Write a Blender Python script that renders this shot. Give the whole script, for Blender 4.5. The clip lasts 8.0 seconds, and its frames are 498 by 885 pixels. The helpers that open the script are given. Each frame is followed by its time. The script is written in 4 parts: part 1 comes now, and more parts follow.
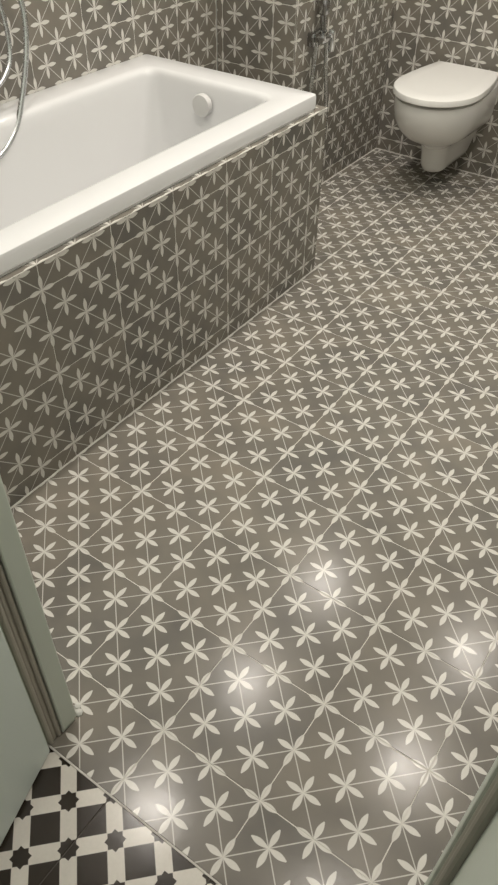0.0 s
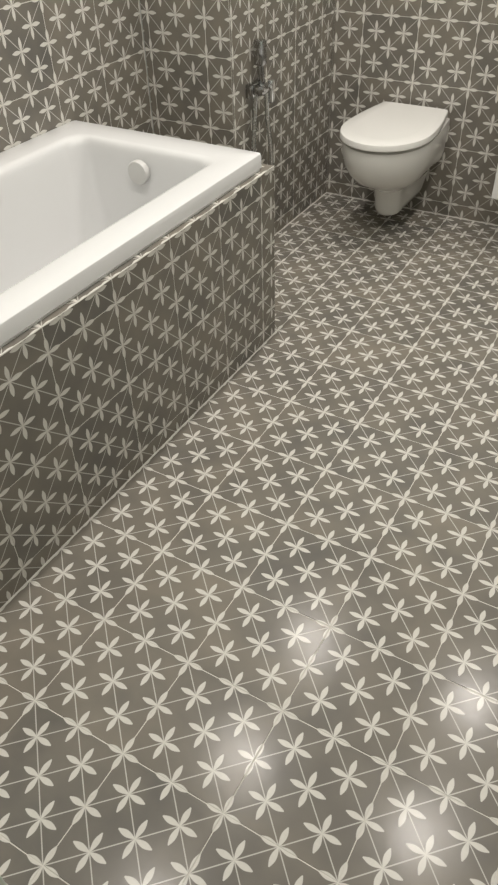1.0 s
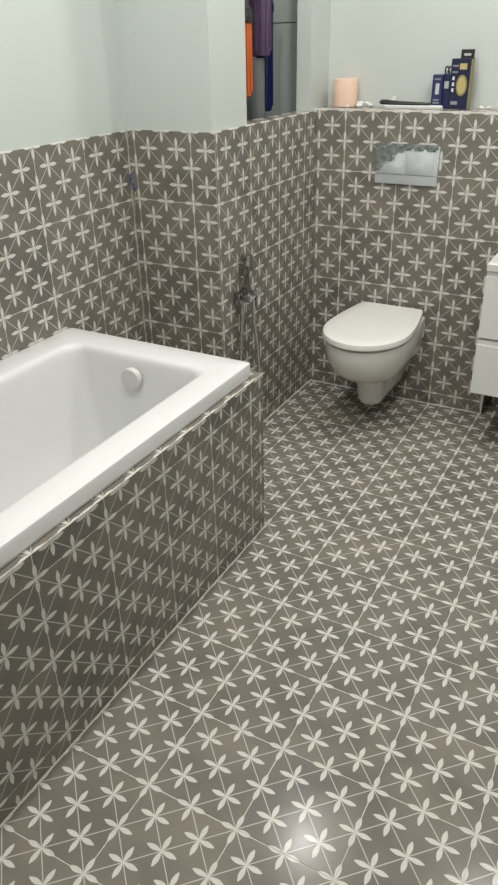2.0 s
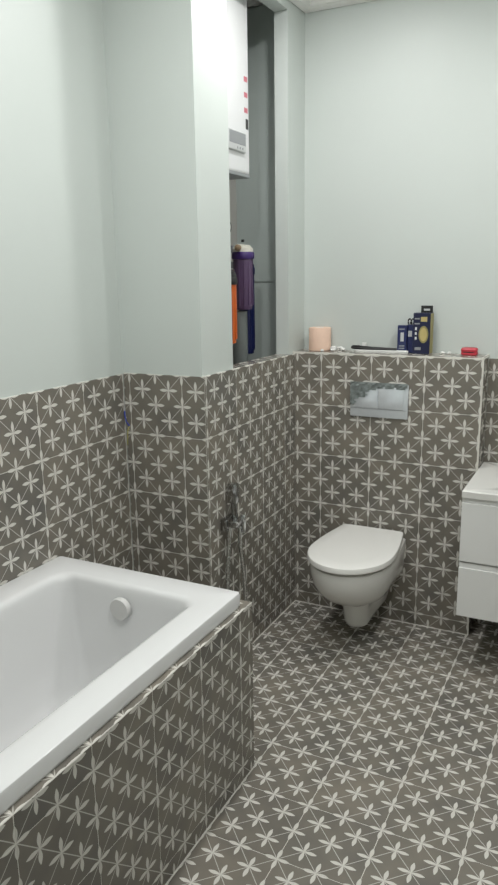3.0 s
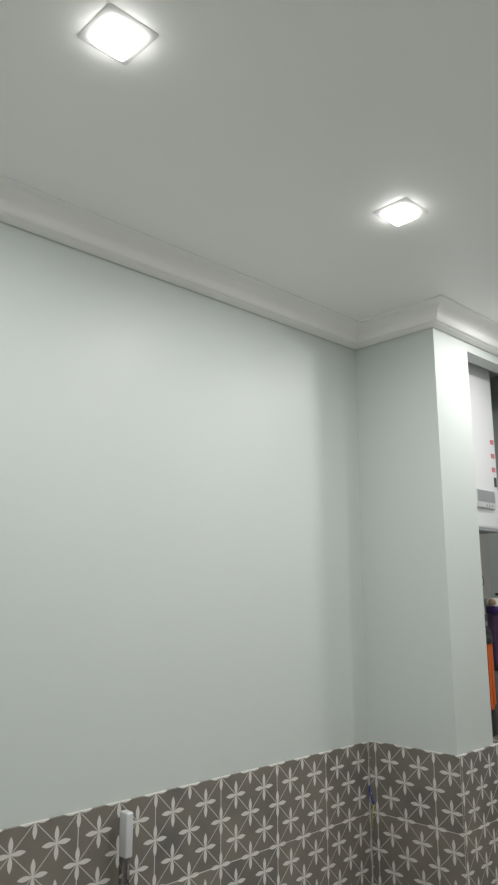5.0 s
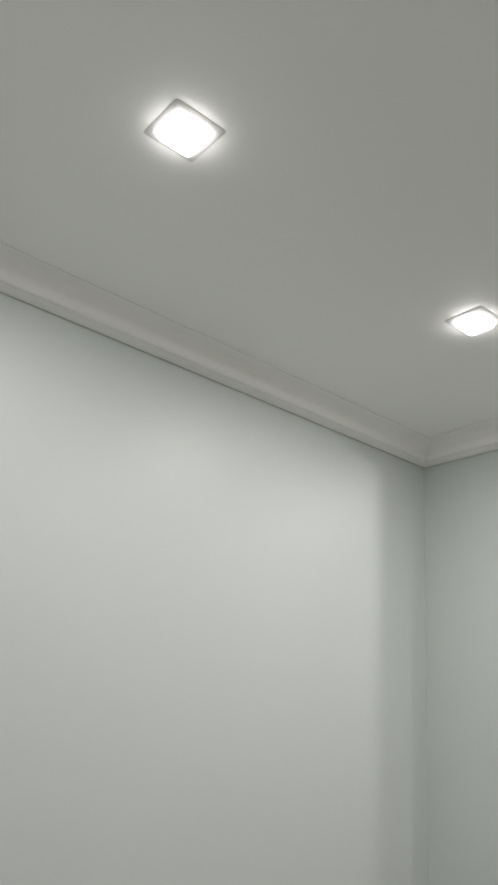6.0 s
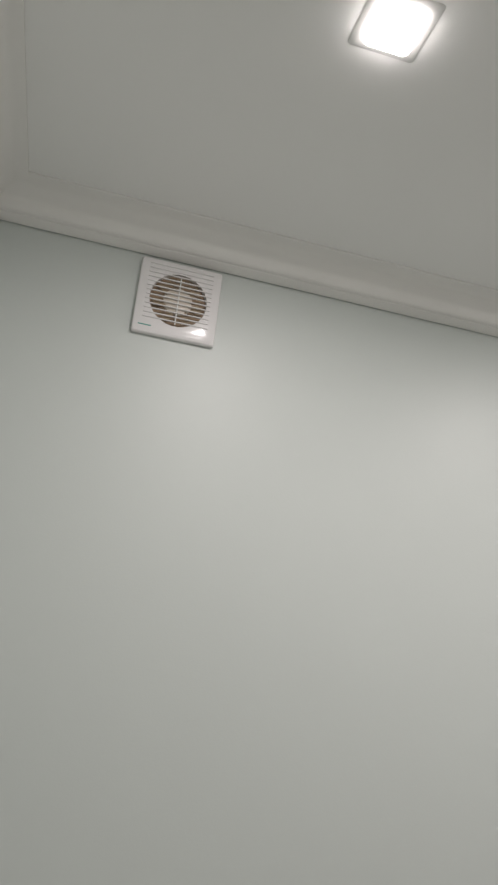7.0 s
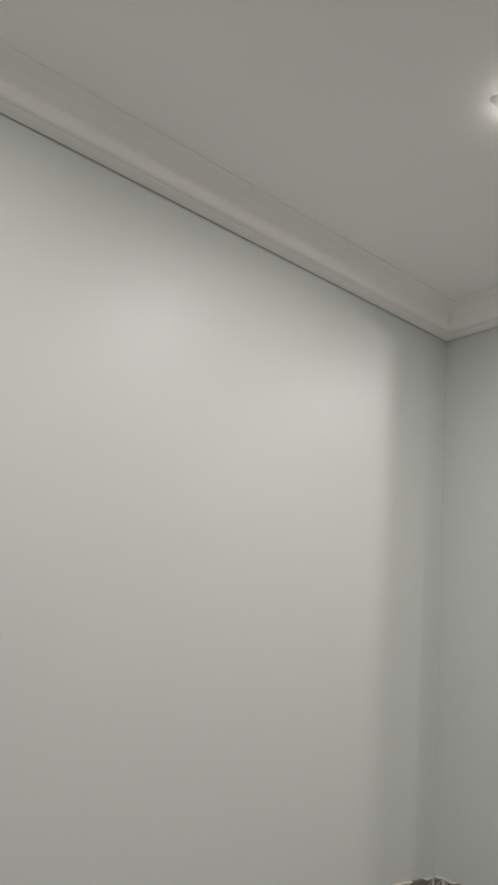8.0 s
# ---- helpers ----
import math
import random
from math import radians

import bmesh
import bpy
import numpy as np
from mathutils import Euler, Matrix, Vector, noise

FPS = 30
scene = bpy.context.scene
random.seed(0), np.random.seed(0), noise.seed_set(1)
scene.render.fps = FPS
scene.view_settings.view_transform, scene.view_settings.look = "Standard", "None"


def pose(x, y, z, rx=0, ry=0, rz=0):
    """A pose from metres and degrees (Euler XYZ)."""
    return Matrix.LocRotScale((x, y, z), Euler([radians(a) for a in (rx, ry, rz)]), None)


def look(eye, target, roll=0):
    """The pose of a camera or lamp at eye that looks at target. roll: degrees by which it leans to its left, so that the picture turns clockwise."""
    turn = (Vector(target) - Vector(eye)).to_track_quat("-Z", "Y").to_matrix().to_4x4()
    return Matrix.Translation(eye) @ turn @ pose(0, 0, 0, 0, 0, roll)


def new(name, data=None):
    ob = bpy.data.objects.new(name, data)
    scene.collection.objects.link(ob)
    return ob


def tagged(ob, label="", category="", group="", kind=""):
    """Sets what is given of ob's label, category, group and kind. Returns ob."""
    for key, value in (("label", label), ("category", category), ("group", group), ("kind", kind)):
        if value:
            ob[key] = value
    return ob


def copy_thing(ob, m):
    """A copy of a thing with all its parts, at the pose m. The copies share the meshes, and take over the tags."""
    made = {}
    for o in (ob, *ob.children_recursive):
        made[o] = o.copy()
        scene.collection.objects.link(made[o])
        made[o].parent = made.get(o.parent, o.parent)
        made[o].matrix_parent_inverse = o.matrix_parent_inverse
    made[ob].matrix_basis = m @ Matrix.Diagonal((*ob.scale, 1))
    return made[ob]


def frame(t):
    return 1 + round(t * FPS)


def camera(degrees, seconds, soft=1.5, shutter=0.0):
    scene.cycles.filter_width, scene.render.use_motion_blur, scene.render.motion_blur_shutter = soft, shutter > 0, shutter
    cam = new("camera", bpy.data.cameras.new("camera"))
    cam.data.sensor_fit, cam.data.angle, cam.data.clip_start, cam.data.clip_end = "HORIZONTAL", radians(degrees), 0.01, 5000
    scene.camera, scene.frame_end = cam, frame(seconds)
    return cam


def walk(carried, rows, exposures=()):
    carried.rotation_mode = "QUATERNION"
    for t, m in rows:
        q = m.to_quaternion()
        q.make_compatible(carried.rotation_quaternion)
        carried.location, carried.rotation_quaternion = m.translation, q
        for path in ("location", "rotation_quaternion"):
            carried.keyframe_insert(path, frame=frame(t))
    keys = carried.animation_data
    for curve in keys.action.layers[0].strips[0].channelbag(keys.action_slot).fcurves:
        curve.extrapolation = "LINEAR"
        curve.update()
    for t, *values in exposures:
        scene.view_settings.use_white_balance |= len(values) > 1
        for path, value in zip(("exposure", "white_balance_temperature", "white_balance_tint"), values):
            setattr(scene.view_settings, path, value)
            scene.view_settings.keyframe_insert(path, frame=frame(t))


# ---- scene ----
cam = camera(38.0, 8.0, soft=2.3)
PATH = [
    (0, (1.885, -2.487, 1.362), (1.06, -1.281, -0.004), 1.0),
    (0.5, (1.825, -2.399, 1.342), (1.041, -1.21, -0.062), -2.1),
    (1, (1.739, -2.252, 1.356), (0.955, -0.961, 0.045), -2.0),
    (1.2, (1.716, -2.202, 1.377), (0.933, -0.89, 0.085), -1.0),
    (2.5, (1.658, -2.166, 1.509), (0.786, -0.504, 0.82), -1.5),
    (3, (1.648, -2.203, 1.548), (0.764, -0.466, 1.101), -0.9),
    (3.5, (1.673, -2.223, 1.64), (0.65, -0.515, 1.457), -2.3),
    (4, (1.69, -2.206, 1.666), (0.494, -0.604, 1.711), -3.4),
    (4.5, (1.689, -2.186, 1.702), (0.422, -0.669, 2.008), -0.7),
    (5, (1.635, -2.169, 1.722), (0.23, -0.802, 2.12), -0.2),
    (5.2, (1.631, -2.169, 1.73), (0.206, -0.842, 2.211), 0.3),
    (6.3, (1.519, -1.966, 1.735), (-0.036, -0.951, 2.479), 7.2),
    (6.5, (1.494, -1.913, 1.718), (-0.199, -1.137, 2.449), 6.4),
    (6.7, (1.461, -1.901, 1.73), (-0.342, -1.364, 2.409), 6.3),
    (7, (1.418, -1.88, 1.774), (-0.433, -1.437, 2.39), 6.2),
    (7.5, (1.308, -1.75, 1.738), (-0.406, -0.935, 2.37), 6.2),
    (8, (1.234, -1.668, 1.738), (-0.293, -0.481, 2.248), 5.4),
]
# stops, white balance: the picture brightens over the dark tiles and darkens towards the pale walls
EXPOSURES = [
    (0, 0.30, 6900, 13.5), (1, 0.26, 6750, 13.5), (1.2, 0.25, 6700, 13), (2.5, 0.13, 6350, 10.5), (3.0, -0.06, 6250, 10), (3.5, -0.24, 6200, 10.5),
    (4.5, -0.35, 6200, 12), (5.2, -0.52, 6300, 13), (6.3, -0.63, 6380, 17), (7.0, -0.70, 6500, 18.5), (8.0, -0.74, 6600, 19.5),
]
walk(cam, [(t, look(eye, target, roll)) for t, eye, target, roll in PATH], EXPOSURES)


# ---- world, lights ----
world = bpy.data.worlds.new("indoor_world")
scene.world = world
world.use_nodes = True
world.node_tree.nodes["Background"].inputs[0].default_value = (0.5, 0.52, 0.5, 1)
world.node_tree.nodes["Background"].inputs[1].default_value = 0.02

LAMP_POWER = 7.6
LAMPS = [(0.662, -1.548), (0.657, -0.655), (0.655, 0.226), (1.67, -1.46), (1.67, -0.56), (1.68, 0.30)]
CEIL = 2.70
for lx, ly in LAMPS:
    li = bpy.data.lights.new("downlight_light", "AREA")
    li.shape, li.size, li.size_y = "RECTANGLE", 0.066, 0.066
    li.energy = LAMP_POWER
    li.color = (1.0, 0.975, 0.925)
    lo = new("downlight_light", li)
    lo.matrix_world = pose(lx, ly, CEIL - 0.018)

# ---- materials ----


def nodes_of(name):
    m = bpy.data.materials.new(name)
    m.use_nodes = True
    return m, m.node_tree.nodes, m.node_tree.links, m.node_tree.nodes["Principled BSDF"]


def material(name, color, rough=0.5, metal=0.0, vary=0.06, scale=6.0, bump=0.0, bump_scale=120.0, coat=0.0, rvary=0.05):
    """A surface with large soft variation and fine grain, in object-independent metres."""
    m, n, l, b = nodes_of(name)
    tc = n.new("ShaderNodeTexCoord")
    big, fine = n.new("ShaderNodeTexNoise"), n.new("ShaderNodeTexNoise")
    big.inputs["Scale"].default_value, fine.inputs["Scale"].default_value = scale, bump_scale
    big.inputs["Detail"].default_value = 4
    mix = n.new("ShaderNodeMix")
    mix.data_type = "RGBA"
    c = Vector(color)
    mix.inputs[6].default_value = (*[max(0, v * (1 - vary)) for v in c], 1)
    mix.inputs[7].default_value = (*[min(1, v * (1 + vary)) for v in c], 1)
    for t in (big, fine):
        l.new(tc.outputs["Object"], t.inputs["Vector"])
    l.new(big.outputs["Fac"], mix.inputs[0])
    l.new(mix.outputs[2], b.inputs["Base Color"])
    mr = n.new("ShaderNodeMapRange")
    mr.inputs["To Min"].default_value, mr.inputs["To Max"].default_value = max(0.02, rough - rvary), min(1, rough + rvary)
    l.new(fine.outputs["Fac"], mr.inputs["Value"])
    l.new(mr.outputs["Result"], b.inputs["Roughness"])
    b.inputs["Metallic"].default_value = metal
    b.inputs["Coat Weight"].default_value = coat
    if bump:
        bp = n.new("ShaderNodeBump")
        bp.inputs["Strength"].default_value, bp.inputs["Distance"].default_value = bump, 0.002
        l.new(fine.outputs["Fac"], bp.inputs["Height"])
        l.new(bp.outputs["Normal"], b.inputs["Normal"])
    return m


class Calc:
    """Short-hand for chains of math nodes."""

    def __init__(self, n, l):
        self.n, self.l = n, l

    def __call__(self, op, *args):
        m = self.n.new("ShaderNodeMath")
        m.operation = op
        for i, a in enumerate(args):
            if isinstance(a, (int, float)):
                m.inputs[i].default_value = a
            else:
                self.l.new(a, m.inputs[i])
        return m.outputs[0]

    def below(self, value, edge, soft):
        """1 where value lies under edge, 0 above, with a soft step."""
        r = self.n.new("ShaderNodeMapRange")
        r.interpolation_type = "SMOOTHSTEP"
        self.l.new(value, r.inputs["Value"])
        if isinstance(edge, (int, float)):
            r.inputs["From Min"].default_value, r.inputs["From Max"].default_value = edge - soft, edge + soft
        else:
            self.l.new(self("SUBTRACT", edge, soft), r.inputs["From Min"])
            self.l.new(self("ADD", edge, soft), r.inputs["From Max"])
        r.inputs["To Min"].default_value, r.inputs["To Max"].default_value = 1, 0
        return r.outputs["Result"]


def diamond_cell(n, l, c):
    """Offsets from the nearest star of the print, along the two diagonals of the tile."""
    tc, sep = n.new("ShaderNodeTexCoord"), n.new("ShaderNodeSeparateXYZ")
    l.new(tc.outputs["UV"], sep.inputs[0])
    u, v = sep.outputs[0], sep.outputs[1]
    a = c("MULTIPLY", c("ADD", u, v), 2.0)
    b = c("MULTIPLY", c("SUBTRACT", u, v), 2.0)
    return c("SUBTRACT", a, c("ROUND", a)), c("SUBTRACT", b, c("ROUND", b)), tc


def printed(m_name, dark, light, shape, rough):
    m, n, l, bsdf = nodes_of(m_name)
    c = Calc(n, l)
    da, db, tc = diamond_cell(n, l, c)
    mask = shape(c, da, db)
    big, fine = n.new("ShaderNodeTexNoise"), n.new("ShaderNodeTexNoise")
    geo, info = n.new("ShaderNodeNewGeometry"), n.new("ShaderNodeObjectInfo")
    for t, s, d in ((big, 9.0, 5), (fine, 160.0, 3)):
        t.inputs["Scale"].default_value, t.inputs["Detail"].default_value = s, d
        l.new(geo.outputs["Position"], t.inputs["Vector"])
    ground = n.new("ShaderNodeMix")
    ground.data_type = "RGBA"
    ground.inputs[6].default_value = (*[v * k for v, k in zip(dark, (0.7, 0.725, 0.77))], 1)
    ground.inputs[7].default_value = (*[v * k for v, k in zip(dark, (1.32, 1.27, 1.2))], 1)
    cloud = n.new("ShaderNodeTexNoise")
    cloud.inputs["Scale"].default_value, cloud.inputs["Detail"].default_value, cloud.inputs["Distortion"].default_value = 3.2, 3, 0.8
    shift = n.new("ShaderNodeVectorMath")
    shift.operation = "ADD"
    hop = n.new("ShaderNodeCombineXYZ")
    l.new(c("MULTIPLY", info.outputs["Random"], 9.0), hop.inputs[0])
    l.new(geo.outputs["Position"], shift.inputs[0])
    l.new(hop.outputs[0], shift.inputs[1])
    l.new(shift.outputs[0], cloud.inputs["Vector"])
    spread = n.new("ShaderNodeMapRange")
    spread.inputs["From Min"].default_value, spread.inputs["From Max"].default_value = 0.3, 0.7
    l.new(c("ADD", c("MULTIPLY", big.outputs["Fac"], 0.45), c("MULTIPLY", cloud.outputs["Fac"], 0.55)), spread.inputs["Value"])
    blend = c("ADD", c("MULTIPLY", spread.outputs["Result"], 0.82), c("MULTIPLY", info.outputs["Random"], 0.18))
    l.new(blend, ground.inputs[0])
    pale = n.new("ShaderNodeMix")
    pale.data_type = "RGBA"
    pale.inputs[6].default_value = (*[v * 0.92 for v in light], 1)
    pale.inputs[7].default_value = (*[v * 1.05 for v in light], 1)
    l.new(fine.outputs["Fac"], pale.inputs[0])
    mix = n.new("ShaderNodeMix")
    mix.data_type = "RGBA"
    l.new(mask, mix.inputs[0])
    l.new(ground.outputs[2], mix.inputs[6])
    l.new(pale.outputs[2], mix.inputs[7])
    l.new(mix.outputs[2], bsdf.inputs["Base Color"])
    rr = n.new("ShaderNodeMapRange")
    rr.inputs["To Min"].default_value, rr.inputs["To Max"].default_value = rough - 0.04, rough + 0.09
    l.new(big.outputs["Fac"], rr.inputs["Value"])
    l.new(rr.outputs["Result"], bsdf.inputs["Roughness"])
    bsdf.inputs["Specular IOR Level"].default_value = 0.27
    bp = n.new("ShaderNodeBump")
    bp.inputs["Strength"].default_value, bp.inputs["Distance"].default_value = 0.14, 0.001
    wave = n.new("ShaderNodeTexNoise")
    wave.inputs["Scale"].default_value = 28.0
    l.new(geo.outputs["Position"], wave.inputs["Vector"])
    l.new(c("ADD", wave.outputs["Fac"], c("MULTIPLY", fine.outputs["Fac"], 0.25)), bp.inputs["Height"])
    l.new(bp.outputs["Normal"], bsdf.inputs["Normal"])
    return m


def star_shape(c, da, db):
    du = c("ABSOLUTE", c("MULTIPLY", c("ADD", da, db), 0.25))
    dv = c("ABSOLUTE", c("MULTIPLY", c("SUBTRACT", da, db), 0.25))

    def petal(along, across):
        s = c("MINIMUM", c("DIVIDE", along, 0.162), 1.0)
        bulge = c("SINE", c("MULTIPLY", c("POWER", s, 1.12), math.pi))
        half = c("ADD", 0.0042, c("MULTIPLY", bulge, 0.0215))
        return c("MULTIPLY", c.below(across, half, 0.0035), c.below(along, 0.162, 0.002))

    star = c("MAXIMUM", petal(du, dv), petal(dv, du))
    line = c("MULTIPLY", c.below(c("MINIMUM", c("ABSOLUTE", da), c("ABSOLUTE", db)), 0.013, 0.007), 0.8)
    return c("MAXIMUM", star, line)


def check_shape(c, da, db):
    a, b = c("ABSOLUTE", da), c("ABSOLUTE", db)
    band = c.below(c("MINIMUM", a, b), 0.18, 0.008)
    star = c("MAXIMUM", c.below(c("MAXIMUM", a, b), 0.165, 0.008), c.below(c("ADD", a, b), 0.235, 0.01))
    return c("MULTIPLY", band, c("SUBTRACT", 1.0, star))


TILE = printed("star_tile", (0.192, 0.178, 0.154), (0.655, 0.638, 0.588), star_shape, 0.165)
HALL_TILE = printed("check_tile", (0.03, 0.024, 0.018), (0.66, 0.63, 0.57), check_shape, 0.16)
GROUT = material("grout", (0.64, 0.62, 0.57), 0.9, vary=0.1, scale=30, bump=0.4, bump_scale=400)
DARKGROUT = material("dark_grout", (0.09, 0.08, 0.07), 0.9, vary=0.2, scale=30)
MINT = material("mint_wall_paint", (0.575, 0.614, 0.588), 0.45, vary=0.02, scale=2.5, bump=0.06, bump_scale=260)
# paint of the unseen hall walls, kept pale to bounce light back
HALLBOUNCE = material("pale_hall_bounce_paint", (0.76, 0.77, 0.75), 0.55, vary=0.02, scale=2.5, bump=0.06, bump_scale=260)
CEILING = material("ceiling_paint", (0.91, 0.91, 0.89), 0.5, vary=0.015, scale=2.0, bump=0.05, bump_scale=200)
WHITE_TRIM = material("white_moulding", (0.86, 0.85, 0.82), 0.3, vary=0.03, scale=8, bump=0.05)
ACRYLIC = material("white_acrylic", (0.725, 0.725, 0.725), 0.14, vary=0.012, scale=3, rvary=0.03)
CERAMIC = material("white_ceramic", (0.76, 0.75, 0.72), 0.12, vary=0.012, scale=5, rvary=0.03, coat=0.3)
SEAT = material("toilet_seat_plastic", (0.8, 0.79, 0.76), 0.22, vary=0.01)
LACQUER = material("white_lacquer", (0.8, 0.8, 0.785), 0.2, vary=0.01)
CHROME = material("chrome", (0.75, 0.76, 0.77), 0.09, metal=1.0, vary=0.04, rvary=0.04)
# darker copy of chrome; its shade and dark reflections are put into the colour
SHADECHROME = material("shaded_chrome", (0.4, 0.4, 0.4), 0.12, metal=1.0, vary=0.2, scale=50, rvary=0.04)
BRUSHED = material("brushed_hose_steel", (0.62, 0.63, 0.63), 0.26, metal=1.0, vary=0.08, scale=60)
SILVER = material("silver_white_plastic", (0.62, 0.63, 0.63), 0.3, metal=0.15, vary=0.05)
FILM = material("film_covered_chrome", (0.78, 0.82, 0.86), 0.22, metal=0.45, vary=0.08, scale=40, bump=0.2, bump_scale=45)
DOOR = material("door_paint", (0.66, 0.735, 0.69), 0.38, vary=0.04, scale=5, bump=0.04)
FRAME = material("door_frame_paint", (0.66, 0.72, 0.64), 0.4, vary=0.05, scale=6, bump=0.04)
RUBBER = material("dark_rubber", (0.1, 0.095, 0.085), 0.6, vary=0.15)
SEAL = material("grey_door_seal", (0.46, 0.43, 0.37), 0.55, vary=0.15)
KNOB = material("matt_grey_white_plastic", (0.62, 0.615, 0.6), 0.35, vary=0.03)
PVC = material("white_plastic", (0.78, 0.78, 0.76), 0.3, vary=0.015)
FANWHITE = material("glossy_fan_plastic", (0.78, 0.765, 0.76), 0.16, vary=0.015)
FANDARK = material("brown_fan_plastic", (0.3, 0.215, 0.135), 0.6, vary=0.3, scale=40)
FANBLADE = material("fan_blade_plastic", (0.36, 0.28, 0.19), 0.5, vary=0.2, scale=40)
FANHUB = material("pale_fan_plastic", (0.66, 0.6, 0.52), 0.4, vary=0.12, scale=40)
CREAM = material("cream_filter_plastic", (0.62, 0.6, 0.53), 0.4, vary=0.06, scale=40)
HEATER = material("heater_enamel", (0.8, 0.8, 0.81), 0.25, vary=0.01)
GREYP = material("grey_plastic", (0.28, 0.29, 0.3), 0.4)
LIGHTGREY = material("pale_grey_plastic", (0.55, 0.56, 0.56), 0.35)
RED = material("red_plastic", (0.5, 0.03, 0.05), 0.4, vary=0.15, scale=30)
REDPRINT = material("red_print", (0.55, 0.16, 0.2), 0.5)
PURPLE = material("purple_filter_plastic", (0.1, 0.06, 0.125), 0.3, vary=0.2, scale=20)
PURPLECAP = material("violet_filter_plastic", (0.05, 0.022, 0.14), 0.3, vary=0.1)
BLUE = material("blue_filter_plastic", (0.009, 0.014, 0.075), 0.3, vary=0.15)
ORANGE = material("orange_filter_plastic", (0.62, 0.12, 0.015), 0.35, vary=0.1)
PIPE = material("grey_sewer_pipe", (0.16, 0.175, 0.17), 0.45, vary=0.1)
SHAFT = material("shaft_plaster", (0.44, 0.49, 0.47), 0.8, vary=0.1, scale=4, bump=0.2, bump_scale=90)
SHAFTBACK = material("shaft_back_panel", (0.5, 0.49, 0.46), 0.8, vary=0.08, scale=4, bump=0.2)
PEACH = material("peach_paper", (0.77, 0.55, 0.43), 0.85, vary=0.06, scale=50, bump=0.3, bump_scale=300)
NAVY = material("navy_carton", (0.011, 0.014, 0.05), 0.35, vary=0.25, scale=50)
NAVY2 = material("blue_carton", (0.02, 0.027, 0.1), 0.35, vary=0.3, scale=60)
YELLOW = material("yellow_print", (0.52, 0.42, 0.17), 0.45, vary=0.1, scale=60)
GOLD = material("olive_carton_edge", (0.3, 0.26, 0.1), 0.5, vary=0.15, scale=40)
BLACK = material("black_plastic", (0.02, 0.02, 0.02), 0.4, vary=0.2)
PAPER = material("white_paper", (0.75, 0.75, 0.73), 0.8, vary=0.05, scale=40, bump=0.2)
WIREBLUE = material("blue_wire", (0.03, 0.06, 0.4), 0.4)
WIREYEL = material("yellow_green_wire", (0.36, 0.33, 0.1), 0.4)
TEAL = material("teal_print", (0.05, 0.3, 0.25), 0.5)
CAULK = material("caulk", (0.62, 0.62, 0.58), 0.7, vary=0.1, scale=60, bump=0.3)

glow, gn, gl, gb = nodes_of("lamp_diffuser")
gb.inputs["Base Color"].default_value = (0.9, 0.9, 0.88, 1)
gb.inputs["Emission Color"].default_value = (1.0, 0.97, 0.91, 1)
gb.inputs["Emission Strength"].default_value = 22.0

# ---- mesh helpers ----


def part(name, bm, mat, parent=None, label="", smooth=False):
    bmesh.ops.recalc_face_normals(bm, faces=bm.faces)
    me = bpy.data.meshes.new(name)
    bm.to_mesh(me)
    bm.free()
    me.materials.append(mat)
    if smooth:
        for p in me.polygons:
            p.use_smooth = True
        me.set_sharp_from_angle(angle=radians(38))
    ob = new(name, me)
    ob.parent = parent
    if label:
        tagged(ob, label)
    return ob


def thing(name, label, category, at=(0, 0, 0), group="", kind=""):
    e = new(name)
    e.empty_display_size = 0.05
    e.location = at
    bpy.context.view_layer.update()
    return tagged(e, label, category, group, kind)


def box(bm, lo, hi, bev=0.0, seg=2):
    lo, hi = Vector(lo), Vector(hi)
    r = bmesh.ops.create_cube(bm, size=1, matrix=Matrix.LocRotScale((lo + hi) / 2, None, hi - lo))
    if bev:
        es = {e for v in r["verts"] for e in v.link_edges}
        bmesh.ops.bevel(bm, geom=list(es), offset=bev, segments=seg, profile=0.5, affect="EDGES")
    return bm


def boxes(*items):
    bm = bmesh.new()
    for it in items:
        box(bm, *it)
    return bm


def rod(bm, p0, p1, r0, r1=None, seg=20, cap=True):
    p0, p1 = Vector(p0), Vector(p1)
    d = p1 - p0
    m = Matrix.Translation((p0 + p1) / 2) @ d.to_track_quat("Z", "Y").to_matrix().to_4x4()
    bmesh.ops.create_cone(bm, cap_ends=cap, segments=seg, radius1=r0, radius2=r0 if r1 is None else r1, depth=d.length, matrix=m)
    return bm


def lathe(bm, base, axis, profile, seg=28):
    """Rings of (distance along the axis, radius) about base."""
    q = Vector(axis).to_track_quat("Z", "Y")
    rings = []
    for h, r in profile:
        rings.append([bm.verts.new(Vector(base) + q @ Vector((r * math.cos(k * math.tau / seg), r * math.sin(k * math.tau / seg), h))) for k in range(seg)])
    return skin(bm, rings)


def skin(bm, rings, cap0=True, cap1=True):
    for a, b in zip(rings, rings[1:]):
        for k in range(len(a)):
            bm.faces.new((a[k], a[(k + 1) % len(a)], b[(k + 1) % len(a)], b[k]))
    if cap0:
        bm.faces.new(rings[0])
    if cap1:
        bm.faces.new(rings[-1])
    return bm


def spline(pts, steps=8):
    pts = [Vector(p) for p in pts]
    out = []
    for i in range(len(pts) - 1):
        p0, p1, p2, p3 = pts[max(i - 1, 0)], pts[i], pts[i + 1], pts[min(i + 2, len(pts) - 1)]
        for s in range(steps):
            t = s / steps
            out.append(0.5 * (2 * p1 + (p2 - p0) * t + (2 * p0 - 5 * p1 + 4 * p2 - p3) * t * t + (3 * p1 - p0 - 3 * p2 + p3) * t ** 3))
    return out + [pts[-1]]


